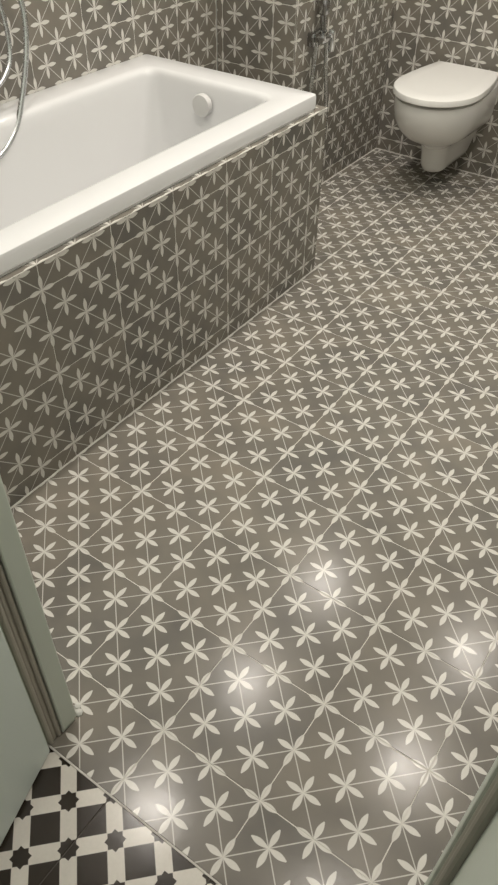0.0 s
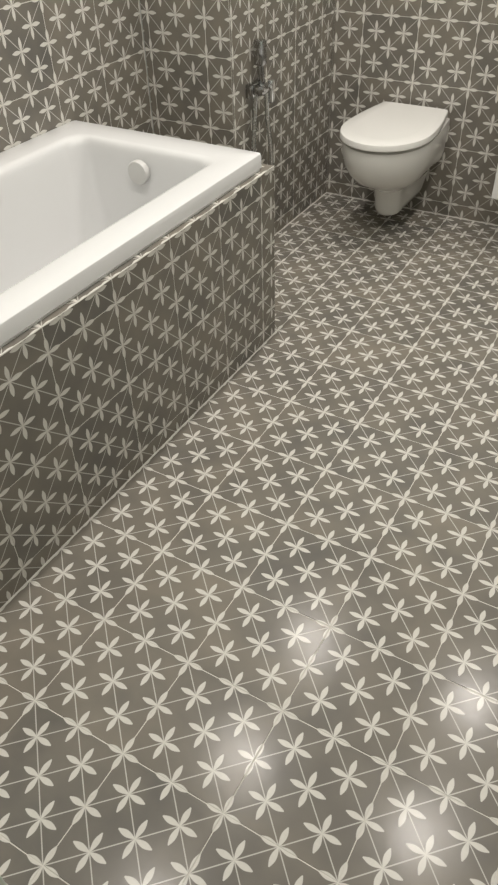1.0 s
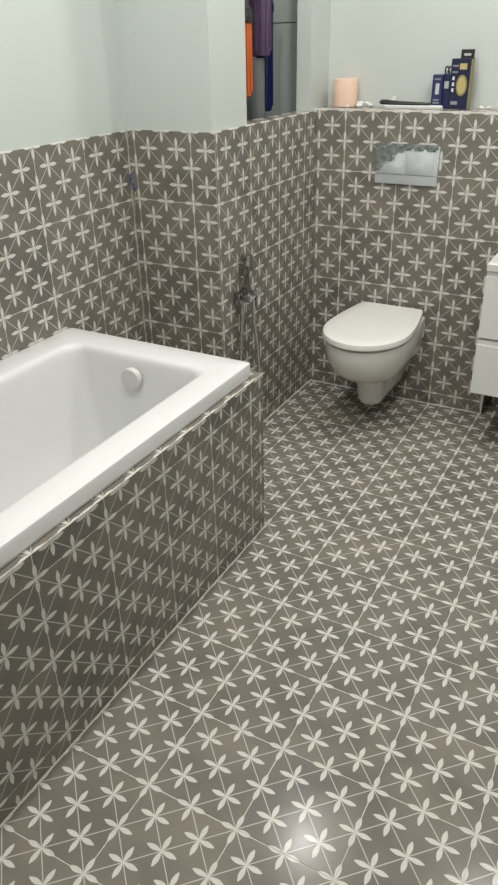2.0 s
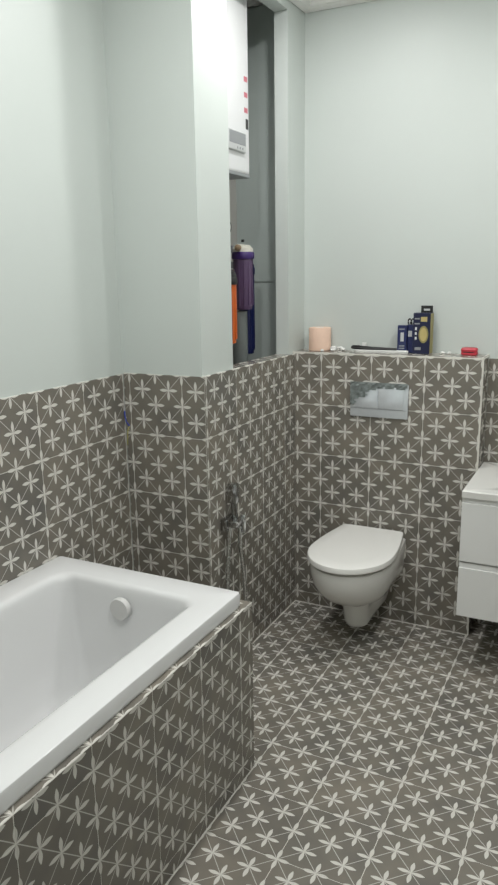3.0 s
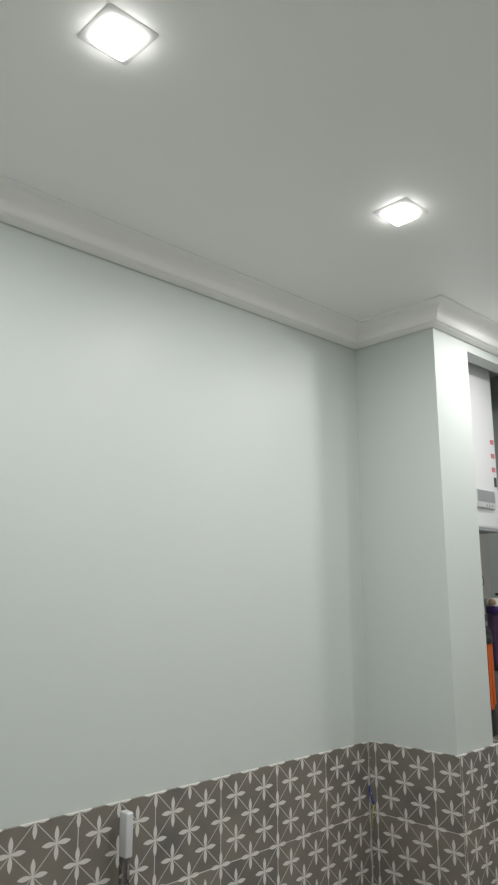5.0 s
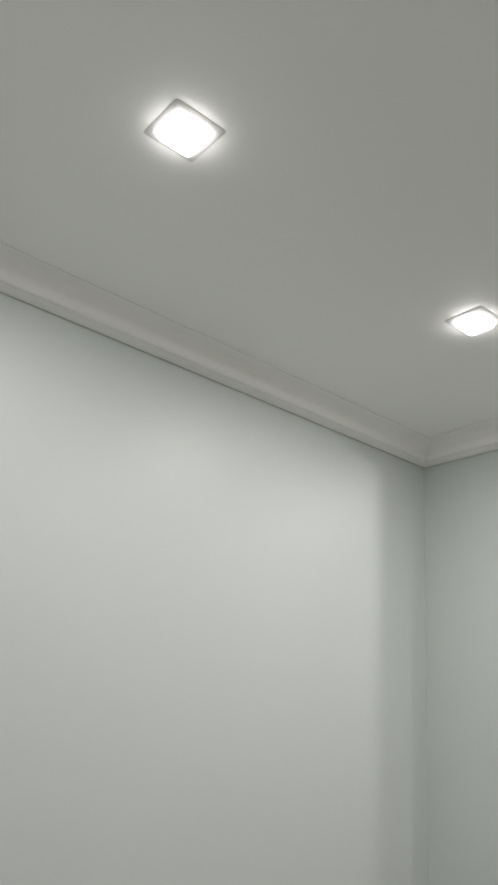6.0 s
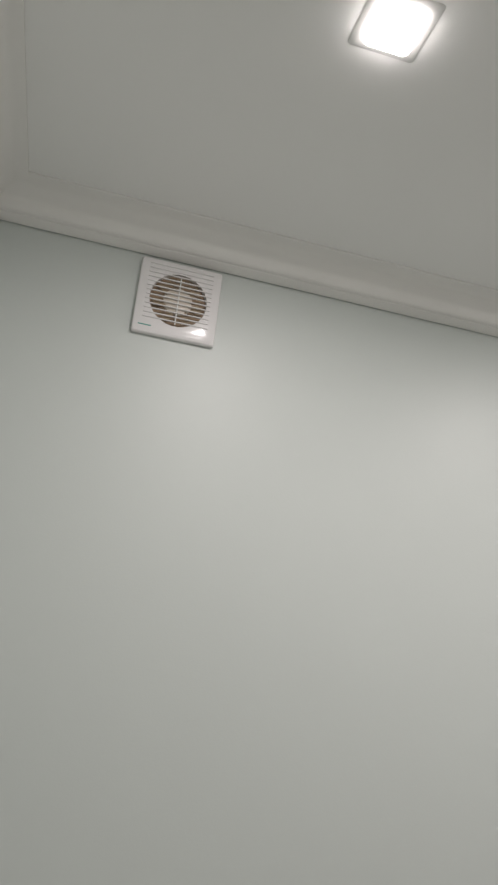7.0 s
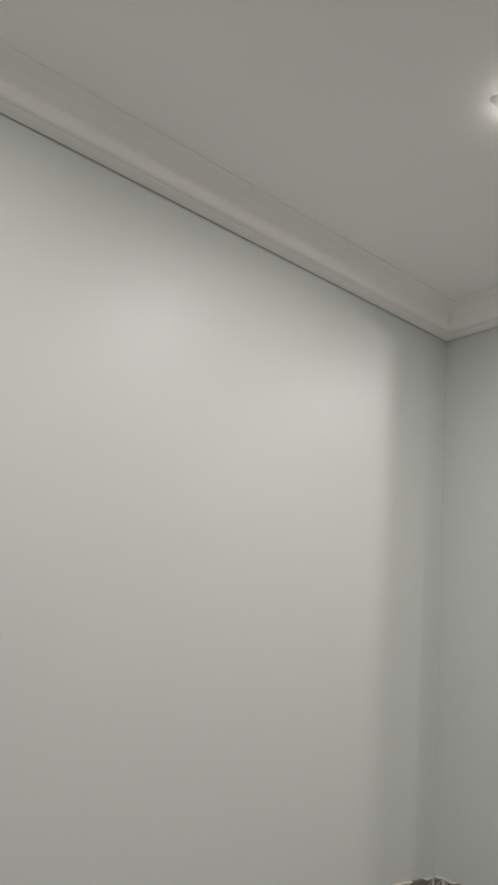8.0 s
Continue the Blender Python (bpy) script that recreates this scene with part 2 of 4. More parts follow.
def tube(bm, pts, r, seg=10, steps=8, ribs=False):
    path = spline(pts, steps)
    rings = []
    for i, p in enumerate(path):
        d = (path[min(i + 1, len(path) - 1)] - path[max(i - 1, 0)]).normalized()
        q = d.to_track_quat("Z", "Y")
        rr = r * (1.0 + (0.1 if ribs and i % 2 else 0.0))
        rings.append([bm.verts.new(p + q @ Vector((rr * math.cos(k * math.tau / seg), rr * math.sin(k * math.tau / seg), 0))) for k in range(seg)])
    return skin(bm, rings)


def rounded(x0, x1, y0, y1, r, z, n=7):
    pts = []
    for cx, cy, a in ((x1 - r, y1 - r, 0), (x0 + r, y1 - r, 90), (x0 + r, y0 + r, 180), (x1 - r, y0 + r, 270)):
        for k in range(n + 1):
            t = radians(a + 90 * k / n)
            pts.append(Vector((cx + r * math.cos(t), cy + r * math.sin(t), z)))
    return pts


def ring(bm, pts):
    return [bm.verts.new(p) for p in pts]


# ---- structure ----
HEAD = 1.2     # top of the tiling
NEAR, BACK, RIGHT = -2.18, 0.953, 2.3
SHX = 0.353      # tiled side of the shaft
PITCH = 0.2297   # wall tiles
FPITCH = 0.226   # floor tiles
BOXY, BOXX = 0.811, 1.178
LEDGE = 1.215     # top of the cistern box
BPITCH = 0.2305


def structure(name, bm, mat, label, category):
    return tagged(part(name, bm, mat), label, category, kind="structure")


floor = structure("floor", boxes(((-0.15, -2.194, -0.15), (2.45, 1.1, -0.008))), GROUT, "bathroom floor of grey-brown tiles with pale star print", "floor")
hall_floor = structure("floor_hall", boxes(((0.8, -3.6, -0.15), (2.7, -2.194, -0.008))), GROUT, "hall floor of black and white patterned tiles", "floor")
wall_left = structure("wall_left", boxes(((-0.15, -2.33, -0.008), (-0.006, 1.1, 2.80))), MINT, "pale mint painted wall with star tiles below", "wall")
wall_shaft_end = structure("wall_shaft_end", boxes(((-0.006, 0.006, -0.008), (SHX - 0.012, 0.08, 2.80))), MINT, "mint painted end of the pipe shaft, tiled below", "wall")
SX0, SX1 = 0.28, SHX - 0.012


def sheet(points, lo, hi, axis, hole=()):
    """A slab from an outline in a plane, with an optional opening, of the given thickness along axis (0 or 1)."""
    bm = bmesh.new()

    def at(p, d):
        return bm.verts.new((d, p[0], p[1]) if axis == 0 else (p[0], d, p[1]))

    loops = [[[at(p, d) for p in pts] for d in (lo, hi)] for pts in ((points, hole) if hole else (points,))]
    for a, b in loops:
        for k in range(len(a)):
            q = (k + 1) % len(a)
            bm.faces.new((a[k], a[q], b[q], b[k]))
    for side in (0, 1):
        if hole:
            o, h = loops[0][side], loops[1][side]
            for k in range(4):
                q = (k + 1) % 4
                bm.faces.new((o[k], o[q], h[q], h[k]))
        else:
            bm.faces.new(loops[0][side])
    return bm


wall_shaft_side = structure("wall_shaft_side", sheet([(0.08, -0.008), (BACK, -0.008), (BACK, 2.8), (0.08, 2.8)], SX0, SX1, 0,
                            [(0.24, HEAD - 0.01), (0.771, HEAD - 0.01), (0.771, 2.6), (0.24, 2.6)]), MINT, "mint painted shaft wall with a tall open hatch", "wall")
wall_back = structure("wall_back", boxes(((-0.006, BACK, -0.008), (2.45, 1.1, 2.80))), MINT, "pale mint painted wall above the tiled ledge", "wall")
wall_right = structure("wall_right", boxes(((RIGHT, NEAR, -0.008), (2.45, BACK, 2.80))), MINT, "pale mint painted side wall", "wall")
DX0, DX1 = 1.246, 1.912
wall_near = structure("wall_near", sheet([(-0.006, -0.008), (DX0 - 0.045, -0.008), (DX0 - 0.045, 2.065), (DX1 + 0.045, 2.065), (DX1 + 0.045, -0.008), (2.45, -0.008), (2.45, 2.8), (-0.006, 2.8)],
                      -2.33, NEAR, 1), MINT, "pale mint painted wall with the doorway", "wall")
wall_box = structure("wall_box", boxes(((SHX - 0.012, BOXY + 0.009, -0.008), (BOXX - 0.009, BACK, LEDGE - 0.009))), GROUT, "tiled boxed-in cistern wall with a ledge on top", "wall")
ceiling = structure("ceiling", boxes(((-0.15, -2.33, CEIL), (2.45, 1.1, 2.90))), CEILING, "plain grey-white painted ceiling", "ceiling")
# unseen hall walls and ceiling, added close by to bounce light onto the door
structure("wall_hall_far_unseen", boxes(((0.8, -3.6, -0.008), (2.7, -3.5, 2.80))), HALLBOUNCE, "unseen pale hall wall, added to bounce light onto the door", "wall")
structure("wall_hall_left_unseen", boxes(((0.8, -3.5, -0.008), (0.9, -2.33, 2.80))), HALLBOUNCE, "unseen pale hall wall, added to bounce light onto the door", "wall")
structure("wall_hall_right_unseen", boxes(((2.6, -3.5, -0.008), (2.7, -2.33, 2.80))), HALLBOUNCE, "unseen pale hall wall, added to bounce light onto the door", "wall")
structure("wall_hall_near_unseen", boxes(((2.45, -2.33, -0.008), (2.7, -2.16, 2.80))), HALLBOUNCE, "unseen pale hall wall, added to bounce light onto the door", "wall")
structure("ceiling_hall_unseen", boxes(((0.8, -3.6, 2.80), (2.7, -2.33, 2.90))), CEILING, "unseen hall ceiling, added to close the hall", "ceiling")
structure("shaft_lining", boxes(((-0.006, 0.08, -0.006), (0.004, 0.948, 2.69))), SHAFTBACK, "pale grey back panel inside the pipe shaft", "panel")
structure("shaft_lining_lower", boxes(((0.004, 0.939, -0.006), (SX0, 0.9515, 1.52))), SHAFT, "grey-green lower board inside the pipe shaft", "panel")
structure("shaft_lining_upper", boxes(((0.004, 0.937, 1.524), (SX0, 0.9515, 2.69))), SHAFT, "grey-green upper board inside the pipe shaft", "panel")


def moulding():
    prof = [(0, 0.0625), (0.003, 0.0625), (0.0038, 0.0655), (0.005, 0.0668), (0.0075, 0.0662), (0.0125, 0.0632), (0.026, 0.0592), (0.0272, 0.0578), (0.0276, 0.0562), (0.0292, 0.0558), (0.0305, 0.0572),
            (0.0345, 0.0562), (0.0395, 0.0522), (0.0435, 0.0462), (0.0462, 0.0392), (0.048, 0.0345), (0.0525, 0.0296), (0.06, 0.0238), (0.07, 0.0172), (0.081, 0.0114), (0.0915, 0.0074), (0.098, 0.0056),
            (0.1, 0.0042), (0.1, 0.0), (0.05, -0.004), (0, -0.004)]
    path = [(-0.006, NEAR), (-0.006, 0.006), (SX1, 0.006), (SX1, BACK), (RIGHT, BACK), (RIGHT, NEAR)]
    bm = bmesh.new()
    rings = []
    k = len(path)
    for i in range(k):
        p, a, b = Vector(path[i]), Vector(path[i - 1]), Vector(path[(i + 1) % k])
        d0, d1 = (p - a).normalized(), (b - p).normalized()
        n0, n1 = Vector((d0.y, -d0.x)), Vector((d1.y, -d1.x))
        mit = (n0 + n1) / (1 + n0.dot(n1))
        rings.append([bm.verts.new((p.x + mit.x * d, p.y + mit.y * d, CEIL - h)) for d, h in prof])
    rings.append(rings[0])
    for a, b in zip(rings, rings[1:]):
        for j in range(len(prof)):
            q = (j + 1) % len(prof)
            bm.faces.new((a[j], a[q], b[q], b[j]))
    ob = part("trim_ceiling_moulding", bm, WHITE_TRIM, smooth=True)
    return tagged(ob, "white profiled ceiling moulding along the walls", "moulding", kind="structure")


moulding()

# ---- doorway ----


def door_frame():
    fr = thing("door_1", "grey-green painted door frame of the bathroom", "door frame", (1.5, -2.1, 0), kind="structure")
    fr.location = (0, 0, 0)
    for side, x in ((1, DX0), (-1, DX1)):
        bm = bmesh.new()
        xs = sorted((x, x - side * 0.06))
        box(bm, (xs[0], -2.163, 0.013), (xs[1], -2.126, 2.04), 0.003)
        box(bm, (xs[0] + 0.004, -2.163, 0.0), (xs[1] - 0.004, -2.131, 0.014))
        xs = sorted((x - side * 0.014, x - side * 0.06))
        box(bm, (xs[0], -2.332, 0.0), (xs[1], -2.164, 2.04), 0.002)
        part("jamb", bm, FRAME, fr)
        bm = bmesh.new()
        for yy, rr, off in ((-2.1695, 0.0055, 0.0085), (-2.1805, 0.0045, 0.0105), (-2.1895, 0.0055, 0.009)):
            rod(bm, (x - side * off, yy, 0.002), (x - side * off, yy, 2.04), rr, seg=10)
        xs = sorted((x - side * 0.0138, x - side * 0.009))
        box(bm, (xs[0], -2.194, 0.001), (xs[1], -2.1635, 2.04))
        part("gasket", bm, SEAL, fr, "ribbed grey-brown rubber door seal")
        xs = sorted((x - side * 0.06, x - side * 0.06 - side * 0.06))
        part("architrave", box(bmesh.new(), (xs[0], NEAR - 0.0, 0.0), (xs[1], NEAR + 0.012, 2.1), 0.003), FRAME, fr)
    part("header", boxes(((DX0 - 0.04, -2.189, 2.04), (DX1 + 0.04, -2.126, 2.1)), ((DX0 - 0.04, -2.332, 2.04), (DX1 + 0.04, -2.191, 2.063))), FRAME, fr)
    # a lump of filler at the foot of the jamb
    bm = bmesh.new()
    lathe(bm, (1.238, -2.117, 0.0), (0.05, 0.1, 1), [(0, 0.008), (0.003, 0.0085), (0.007, 0.0055), (0.009, 0.002)], 7)
    lathe(bm, (1.226, -2.108, 0.0), (0.2, 0.05, 1), [(0, 0.007), (0.004, 0.006), (0.006, 0.002)], 6)
    tagged(part("filler_lump", bm, CAULK, smooth=True), "dried white filler lump at the foot of the jamb", "filler")
    part("threshold_strip", box(bmesh.new(), (DX0 - 0.013, -2.1978, -0.008), (DX1 + 0.013, -2.1947, -0.0006), 0.0004), GROUT, fr, "thin pale joint strip between the two floors")
    return fr


door_frame()


def door_leaf():
    ang = math.degrees(math.atan2(-0.175, 0.055))
    d = thing("door_leaf", "grey-green painted door standing open into the hall", "door")
    m = pose(1.252, -2.204, 0, 0, 0, ang)
    for nm, bm, mt in (("panel", box(bmesh.new(), (0, -0.04, 0.008), (0.66, 0, 2.03), 0.002), DOOR),
                       ("edge_band", box(bmesh.new(), (-0.0015, -0.038, 0.009), (-0.0002, -0.002, 2.029)), FRAME)):
        bm.transform(m)
        part(nm, bm, mt, d)
    bm = bmesh.new()
    rod(bm, (0.6, -0.05, 1.0), (0.6, 0.05, 1.0), 0.009)
    rod(bm, (0.6, 0.045, 1.0), (0.5, 0.045, 1.0), 0.008)
    bm.transform(m)
    part("handle", bm, CHROME, d, "chrome lever handle")


door_leaf()

# ---- ceiling lamps ----


def downlight():
    d = thing("ceiling_lamp", "square white recessed ceiling downlight, switched on", "ceiling lamp", (0, 0, 0), "ceiling downlights")
    h = 0.054
    bm = bmesh.new()
    skin(bm, [ring(bm, rounded(-h, h, -h, h, 0.006, 0.001, 3)), ring(bm, rounded(-h, h, -h, h, 0.006, -0.0006, 3)),
              ring(bm, rounded(-h + 0.004, h - 0.004, -h + 0.004, h - 0.004, 0.006, -0.0022, 3)),
              ring(bm, rounded(-0.0375, 0.0375, -0.0375, 0.0375, 0.01, -0.004, 3)),
              ring(bm, rounded(-0.0368, 0.0368, -0.0368, 0.0368, 0.01, -0.003, 3))], True, False)
    part("frame", bm, PVC, d, smooth=True)
    bm = bmesh.new()
    skin(bm, [ring(bm, rounded(-g, g, -g, g, r, z, 4)) for g, r, z in ((0.0366, 0.009, -0.003), (0.0364, 0.009, -0.0125), (0.0345, 0.009, -0.015), (0.03, 0.008, -0.016))])
    part("diffuser", bm, glow, d, "bright opal diffuser")
    return d


first = downlight()
first.location = (*LAMPS[0], CEIL)
for lx, ly in LAMPS[1:]:
    copy_thing(first, pose(lx, ly, CEIL))

# ---- bathtub ----
TX, TY0, TY1 = 0.703, -2.168, -0.414


def bathtub():
    t = thing("bathtub", "white acrylic bathtub set into a tiled surround", "bathtub")
    ix0, ix1, iy0, iy1 = 0.107, 0.604, -2.06, -0.526
    bm = bmesh.new()

    def lv(d, z, slope=0.0, r=0.055):
        return ring(bm, rounded(ix0 + d, ix1 - d, iy0 + d + slope, iy1 - d, max(0.02, r), z))

    skin(bm, [ring(bm, rounded(0.008, TX - 0.004, TY0, TY1 - 0.004, 0.01, 0.5753)), ring(bm, rounded(0.008, TX - 0.004, TY0, TY1 - 0.004, 0.01, 0.5808)), ring(bm, rounded(0.003, TX - 0.002, TY0, TY1 - 0.002, 0.012, 0.5815)), ring(bm, rounded(0.001, TX, TY0, TY1, 0.012, 0.5835)), ring(bm, rounded(0.001, TX, TY0, TY1, 0.012, 0.616)),
              ring(bm, rounded(0.003, TX - 0.002, TY0 + 0.002, TY1 - 0.002, 0.012, 0.6225)), ring(bm, rounded(0.009, TX - 0.008, TY0 + 0.008, TY1 - 0.008, 0.012, 0.625)),
              lv(-0.02, 0.6246), lv(-0.011, 0.6232), lv(-0.004, 0.619), lv(0.001, 0.611), lv(0.004, 0.6), lv(0.007, 0.575), lv(0.014, 0.5, 0.03), lv(0.03, 0.36, 0.12, 0.08), lv(0.045, 0.27, 0.19, 0.09),
              lv(0.07, 0.225, 0.24, 0.1), lv(0.11, 0.205, 0.28, 0.09), lv(0.17, 0.2, 0.3, 0.06)], False, True)
    part("shell", bm, ACRYLIC, t, smooth=True)
    bm = bmesh.new()
    lathe(bm, (0.352, -0.534, 0.555), (0, -1, 0), [(-0.004, 0.024), (0.004, 0.025), (0.006, 0.0345), (0.02, 0.036), (0.025, 0.033), (0.0265, 0.014)])
    part("overflow_knob", bm, KNOB, t, "round white overflow knob", True)
    bm = bmesh.new()
    lathe(bm, (0.34, -0.78, 0.2), (0, 0, 1), [(-0.002, 0.03), (0.004, 0.032), (0.007, 0.026), (0.007, 0.01)])
    part("drain", bm, CHROME, t, "chrome drain cover", True)


bathtub()
PX = 0.718
surround = structure("wall_bath_surround", boxes(((0.65, TY0, -0.008), (PX - 0.009, -0.381, 0.565)), ((-0.006, -0.43, -0.008), (0.65, -0.381, 0.565))), GROUT,
                     "tiled bath surround with a rough unfinished top edge", "bath surround")

# ---- toilet ----


def toilet():
    t = thing("toilet", "white wall-hung toilet with the lid closed", "toilet")
    cx, back = 0.743, 0.811

    def outline(front, half, z, bk=back - 0.001, taper=0.82, n=36):
        """A D-shaped section: round nose, sides that draw in towards the wall."""
        pts = []
        ln = bk - front
        nose = min(ln * 0.42, half * 1.25)
        for k in range(n):
            t_ = k / (n - 1)
            if t_ < 0.25:
                s = t_ / 0.25
                pts.append((cx - half * (taper + (1 - taper) * math.sin(s * math.pi / 2)), bk - (ln - nose) * s, z))
            elif t_ <= 0.75:
                a = math.pi * (t_ - 0.25) / 0.5
                pts.append((cx - half * math.cos(a), front + nose - nose * math.sin(a), z))
            else:
                s = (t_ - 0.75) / 0.25
                pts.append((cx + half * (taper + (1 - taper) * math.cos(s * math.pi / 2)), front + nose + (ln - nose) * s, z))
        return [Vector(p) for p in pts]

    bm = bmesh.new()
    skin(bm, [ring(bm, outline(f, h, z, taper=tp)) for f, h, z, tp in (
        (0.31, 0.156, 0.4045, 0.88), (0.296, 0.167, 0.402, 0.86), (0.294, 0.169, 0.39, 0.86), (0.297, 0.168, 0.36, 0.86), (0.309, 0.163, 0.318, 0.86), (0.334, 0.15, 0.28, 0.93),
        (0.37, 0.135, 0.248, 1.0), (0.425, 0.106, 0.222, 1.1), (0.468, 0.08, 0.203, 1.25), (0.497, 0.062, 0.186, 1.4), (0.507, 0.056, 0.15, 1.35), (0.515, 0.053, 0.1, 1.2), (0.53, 0.048, 0.076, 1.1), (0.555, 0.036, 0.066, 1.1))])
    part("bowl", bm, CERAMIC, t, smooth=True)
    bm = bmesh.new()
    skin(bm, [ring(bm, outline(f, h, z, 0.772, 0.8)) for f, h, z in ((0.33, 0.138, 0.4065), (0.312, 0.148, 0.4075), (0.31, 0.15, 0.416), (0.312, 0.148, 0.4185))])
    part("seat", bm, SEAT, t, smooth=True)
    bm = bmesh.new()
    skin(bm, [ring(bm, outline(f, h, z, 0.785, 0.79)) for f, h, z in ((0.3, 0.163, 0.4155), (0.284, 0.174, 0.4155), (0.28, 0.177, 0.419), (0.28, 0.177, 0.43), (0.283, 0.175, 0.4385), (0.293, 0.167, 0.4425), (0.345, 0.12, 0.4435))])
    part("lid", bm, SEAT, t, smooth=True)
    for dx in (-0.08, 0.08):
        part("hinge", rod(bmesh.new(), (cx + dx - 0.02, 0.782, 0.422), (cx + dx + 0.02, 0.782, 0.422), 0.009, seg=12), CHROME, t, smooth=True)
    part("wall_gasket", box(bmesh.new(), (cx - 0.05, 0.805, 0.2), (cx + 0.05, 0.8115, 0.3), 0.002), RUBBER, t)


toilet()


def flush_plate():
    f = thing("flush_plate", "chrome dual flush plate under crinkled protective film", "flush plate")
    x0, x1, z0, z1, y = 0.622, 0.879, 0.942, 1.09, BOXY
    part("frame", box(bmesh.new(), (x0, y - 0.011, z0), (x1, y + 0.0005, z1), 0.004), FILM, f, smooth=True)
    mid = x0 + 0.125
    for a, b in ((x0 + 0.018, mid - 0.0015), (mid + 0.0015, x1 - 0.018)):
        part("button", box(bmesh.new(), (a, y - 0.0145, z0 + 0.041), (b, y - 0.0105, z1 - 0.014), 0.002), FILM, f, smooth=True)
    # thin grey strip stands in for the shaded gap under the buttons
    part("gap_shade", box(bmesh.new(), (x0 + 0.001, y - 0.0118, z0 + 0.0365), (x1 - 0.001, y - 0.0105, z0 + 0.0385)), GREYP, f)
    bm = bmesh.new()
    nx, nz = 26, 16
    rng = random.Random(5)
    g = [[bm.verts.new((x0 + 0.002 + (x1 - x0 - 0.004) * i / nx, y - 0.0155 - rng.random() * 0.004, z0 + 0.02 + (z1 - z0 - 0.014) * j / nz)) for i in range(nx + 1)] for j in range(nz + 1)]
    for j in range(nz):
        for i in range(nx):
            if (i / nx + (1 - j / nz) * 0.75) < 0.58 + 0.06 * math.sin(j * 1.7) or j > nz - 4 + (i % 5 == 0):
                bm.faces.new((g[j][i], g[j][i + 1], g[j + 1][i + 1], g[j + 1][i]))
    bmesh.ops.delete(bm, geom=[v for v in bm.verts if not v.link_faces], context="VERTS")
    bmesh.ops.solidify(bm, geom=bm.faces[:], thickness=0.0004)
    part("protective_film", bm, FILMSHEET, f, "crinkled clear protective film")


# clear film; its dark reflections are painted in as an uneven dark grey
FILMSHEET = material("crinkled_film", (0.24, 0.27, 0.265), 0.3, metal=0.35, vary=0.5, scale=70, bump=0.5, bump_scale=90)
flush_plate()

# ---- vanity ----


def vanity():
    v = thing("vanity_cabinet", "white lacquered wall-hung vanity cabinet with two drawers", "vanity cabinet")
    x0, x1, y0, y1 = 1.1805, 1.98, 0.47, BACK - 0.012
    part("body", box(bmesh.new(), (x0 + 0.001, y0 + 0.02, 0.256), (x1 - 0.001, y1, 0.731), 0.001), LACQUER, v)
    for z0, z1 in ((0.25, 0.468), (0.476, 0.727)):
        bm = bmesh.new()
        box(bm, (x0, y0, z0), (x1, y0 + 0.0195, z1 - 0.018), 0.002)
        box(bm, (x0, y0 + 0.008, z1 - 0.0181), (x1, y0 + 0.0195, z1), 0.002)
        part("drawer_front", bm, LACQUER, v)
    b = thing("washbasin", "white ceramic washbasin top on the vanity cabinet", "washbasin")
    bm = bmesh.new()
    bx0, bx1, by0, by1 = x0 - 0.002, x1 + 0.002, y0 - 0.004, BACK - 0.0105
    skin(bm, [ring(bm, rounded(bx0, bx1, by0, by1, 0.006, 0.7295)), ring(bm, rounded(bx0, bx1, by0, by1, 0.006, 0.753)), ring(bm, rounded(bx0 + 0.004, bx1 - 0.004, by0 + 0.004, by1 - 0.004, 0.006, 0.757)),
              ring(bm, rounded(1.3, 1.82, 0.53, 0.86, 0.05, 0.757)), ring(bm, rounded(1.305, 1.815, 0.535, 0.855, 0.05, 0.752)), ring(bm, rounded(1.33, 1.79, 0.56, 0.83, 0.06, 0.742)), ring(bm, rounded(1.4, 1.72, 0.6, 0.79, 0.06, 0.737))])
    part("basin", bm, CERAMIC, b, smooth=True)
    bm = bmesh.new()
    rod(bm, (1.56, 0.895, 0.756), (1.56, 0.895, 0.9), 0.022)
    box(bm, (1.545, 0.77, 0.87), (1.575, 0.9, 0.89), 0.004)
    part("tap", bm, CHROME, b, "chrome basin tap", True)


vanity()
# ---- shower set on the long wall ----


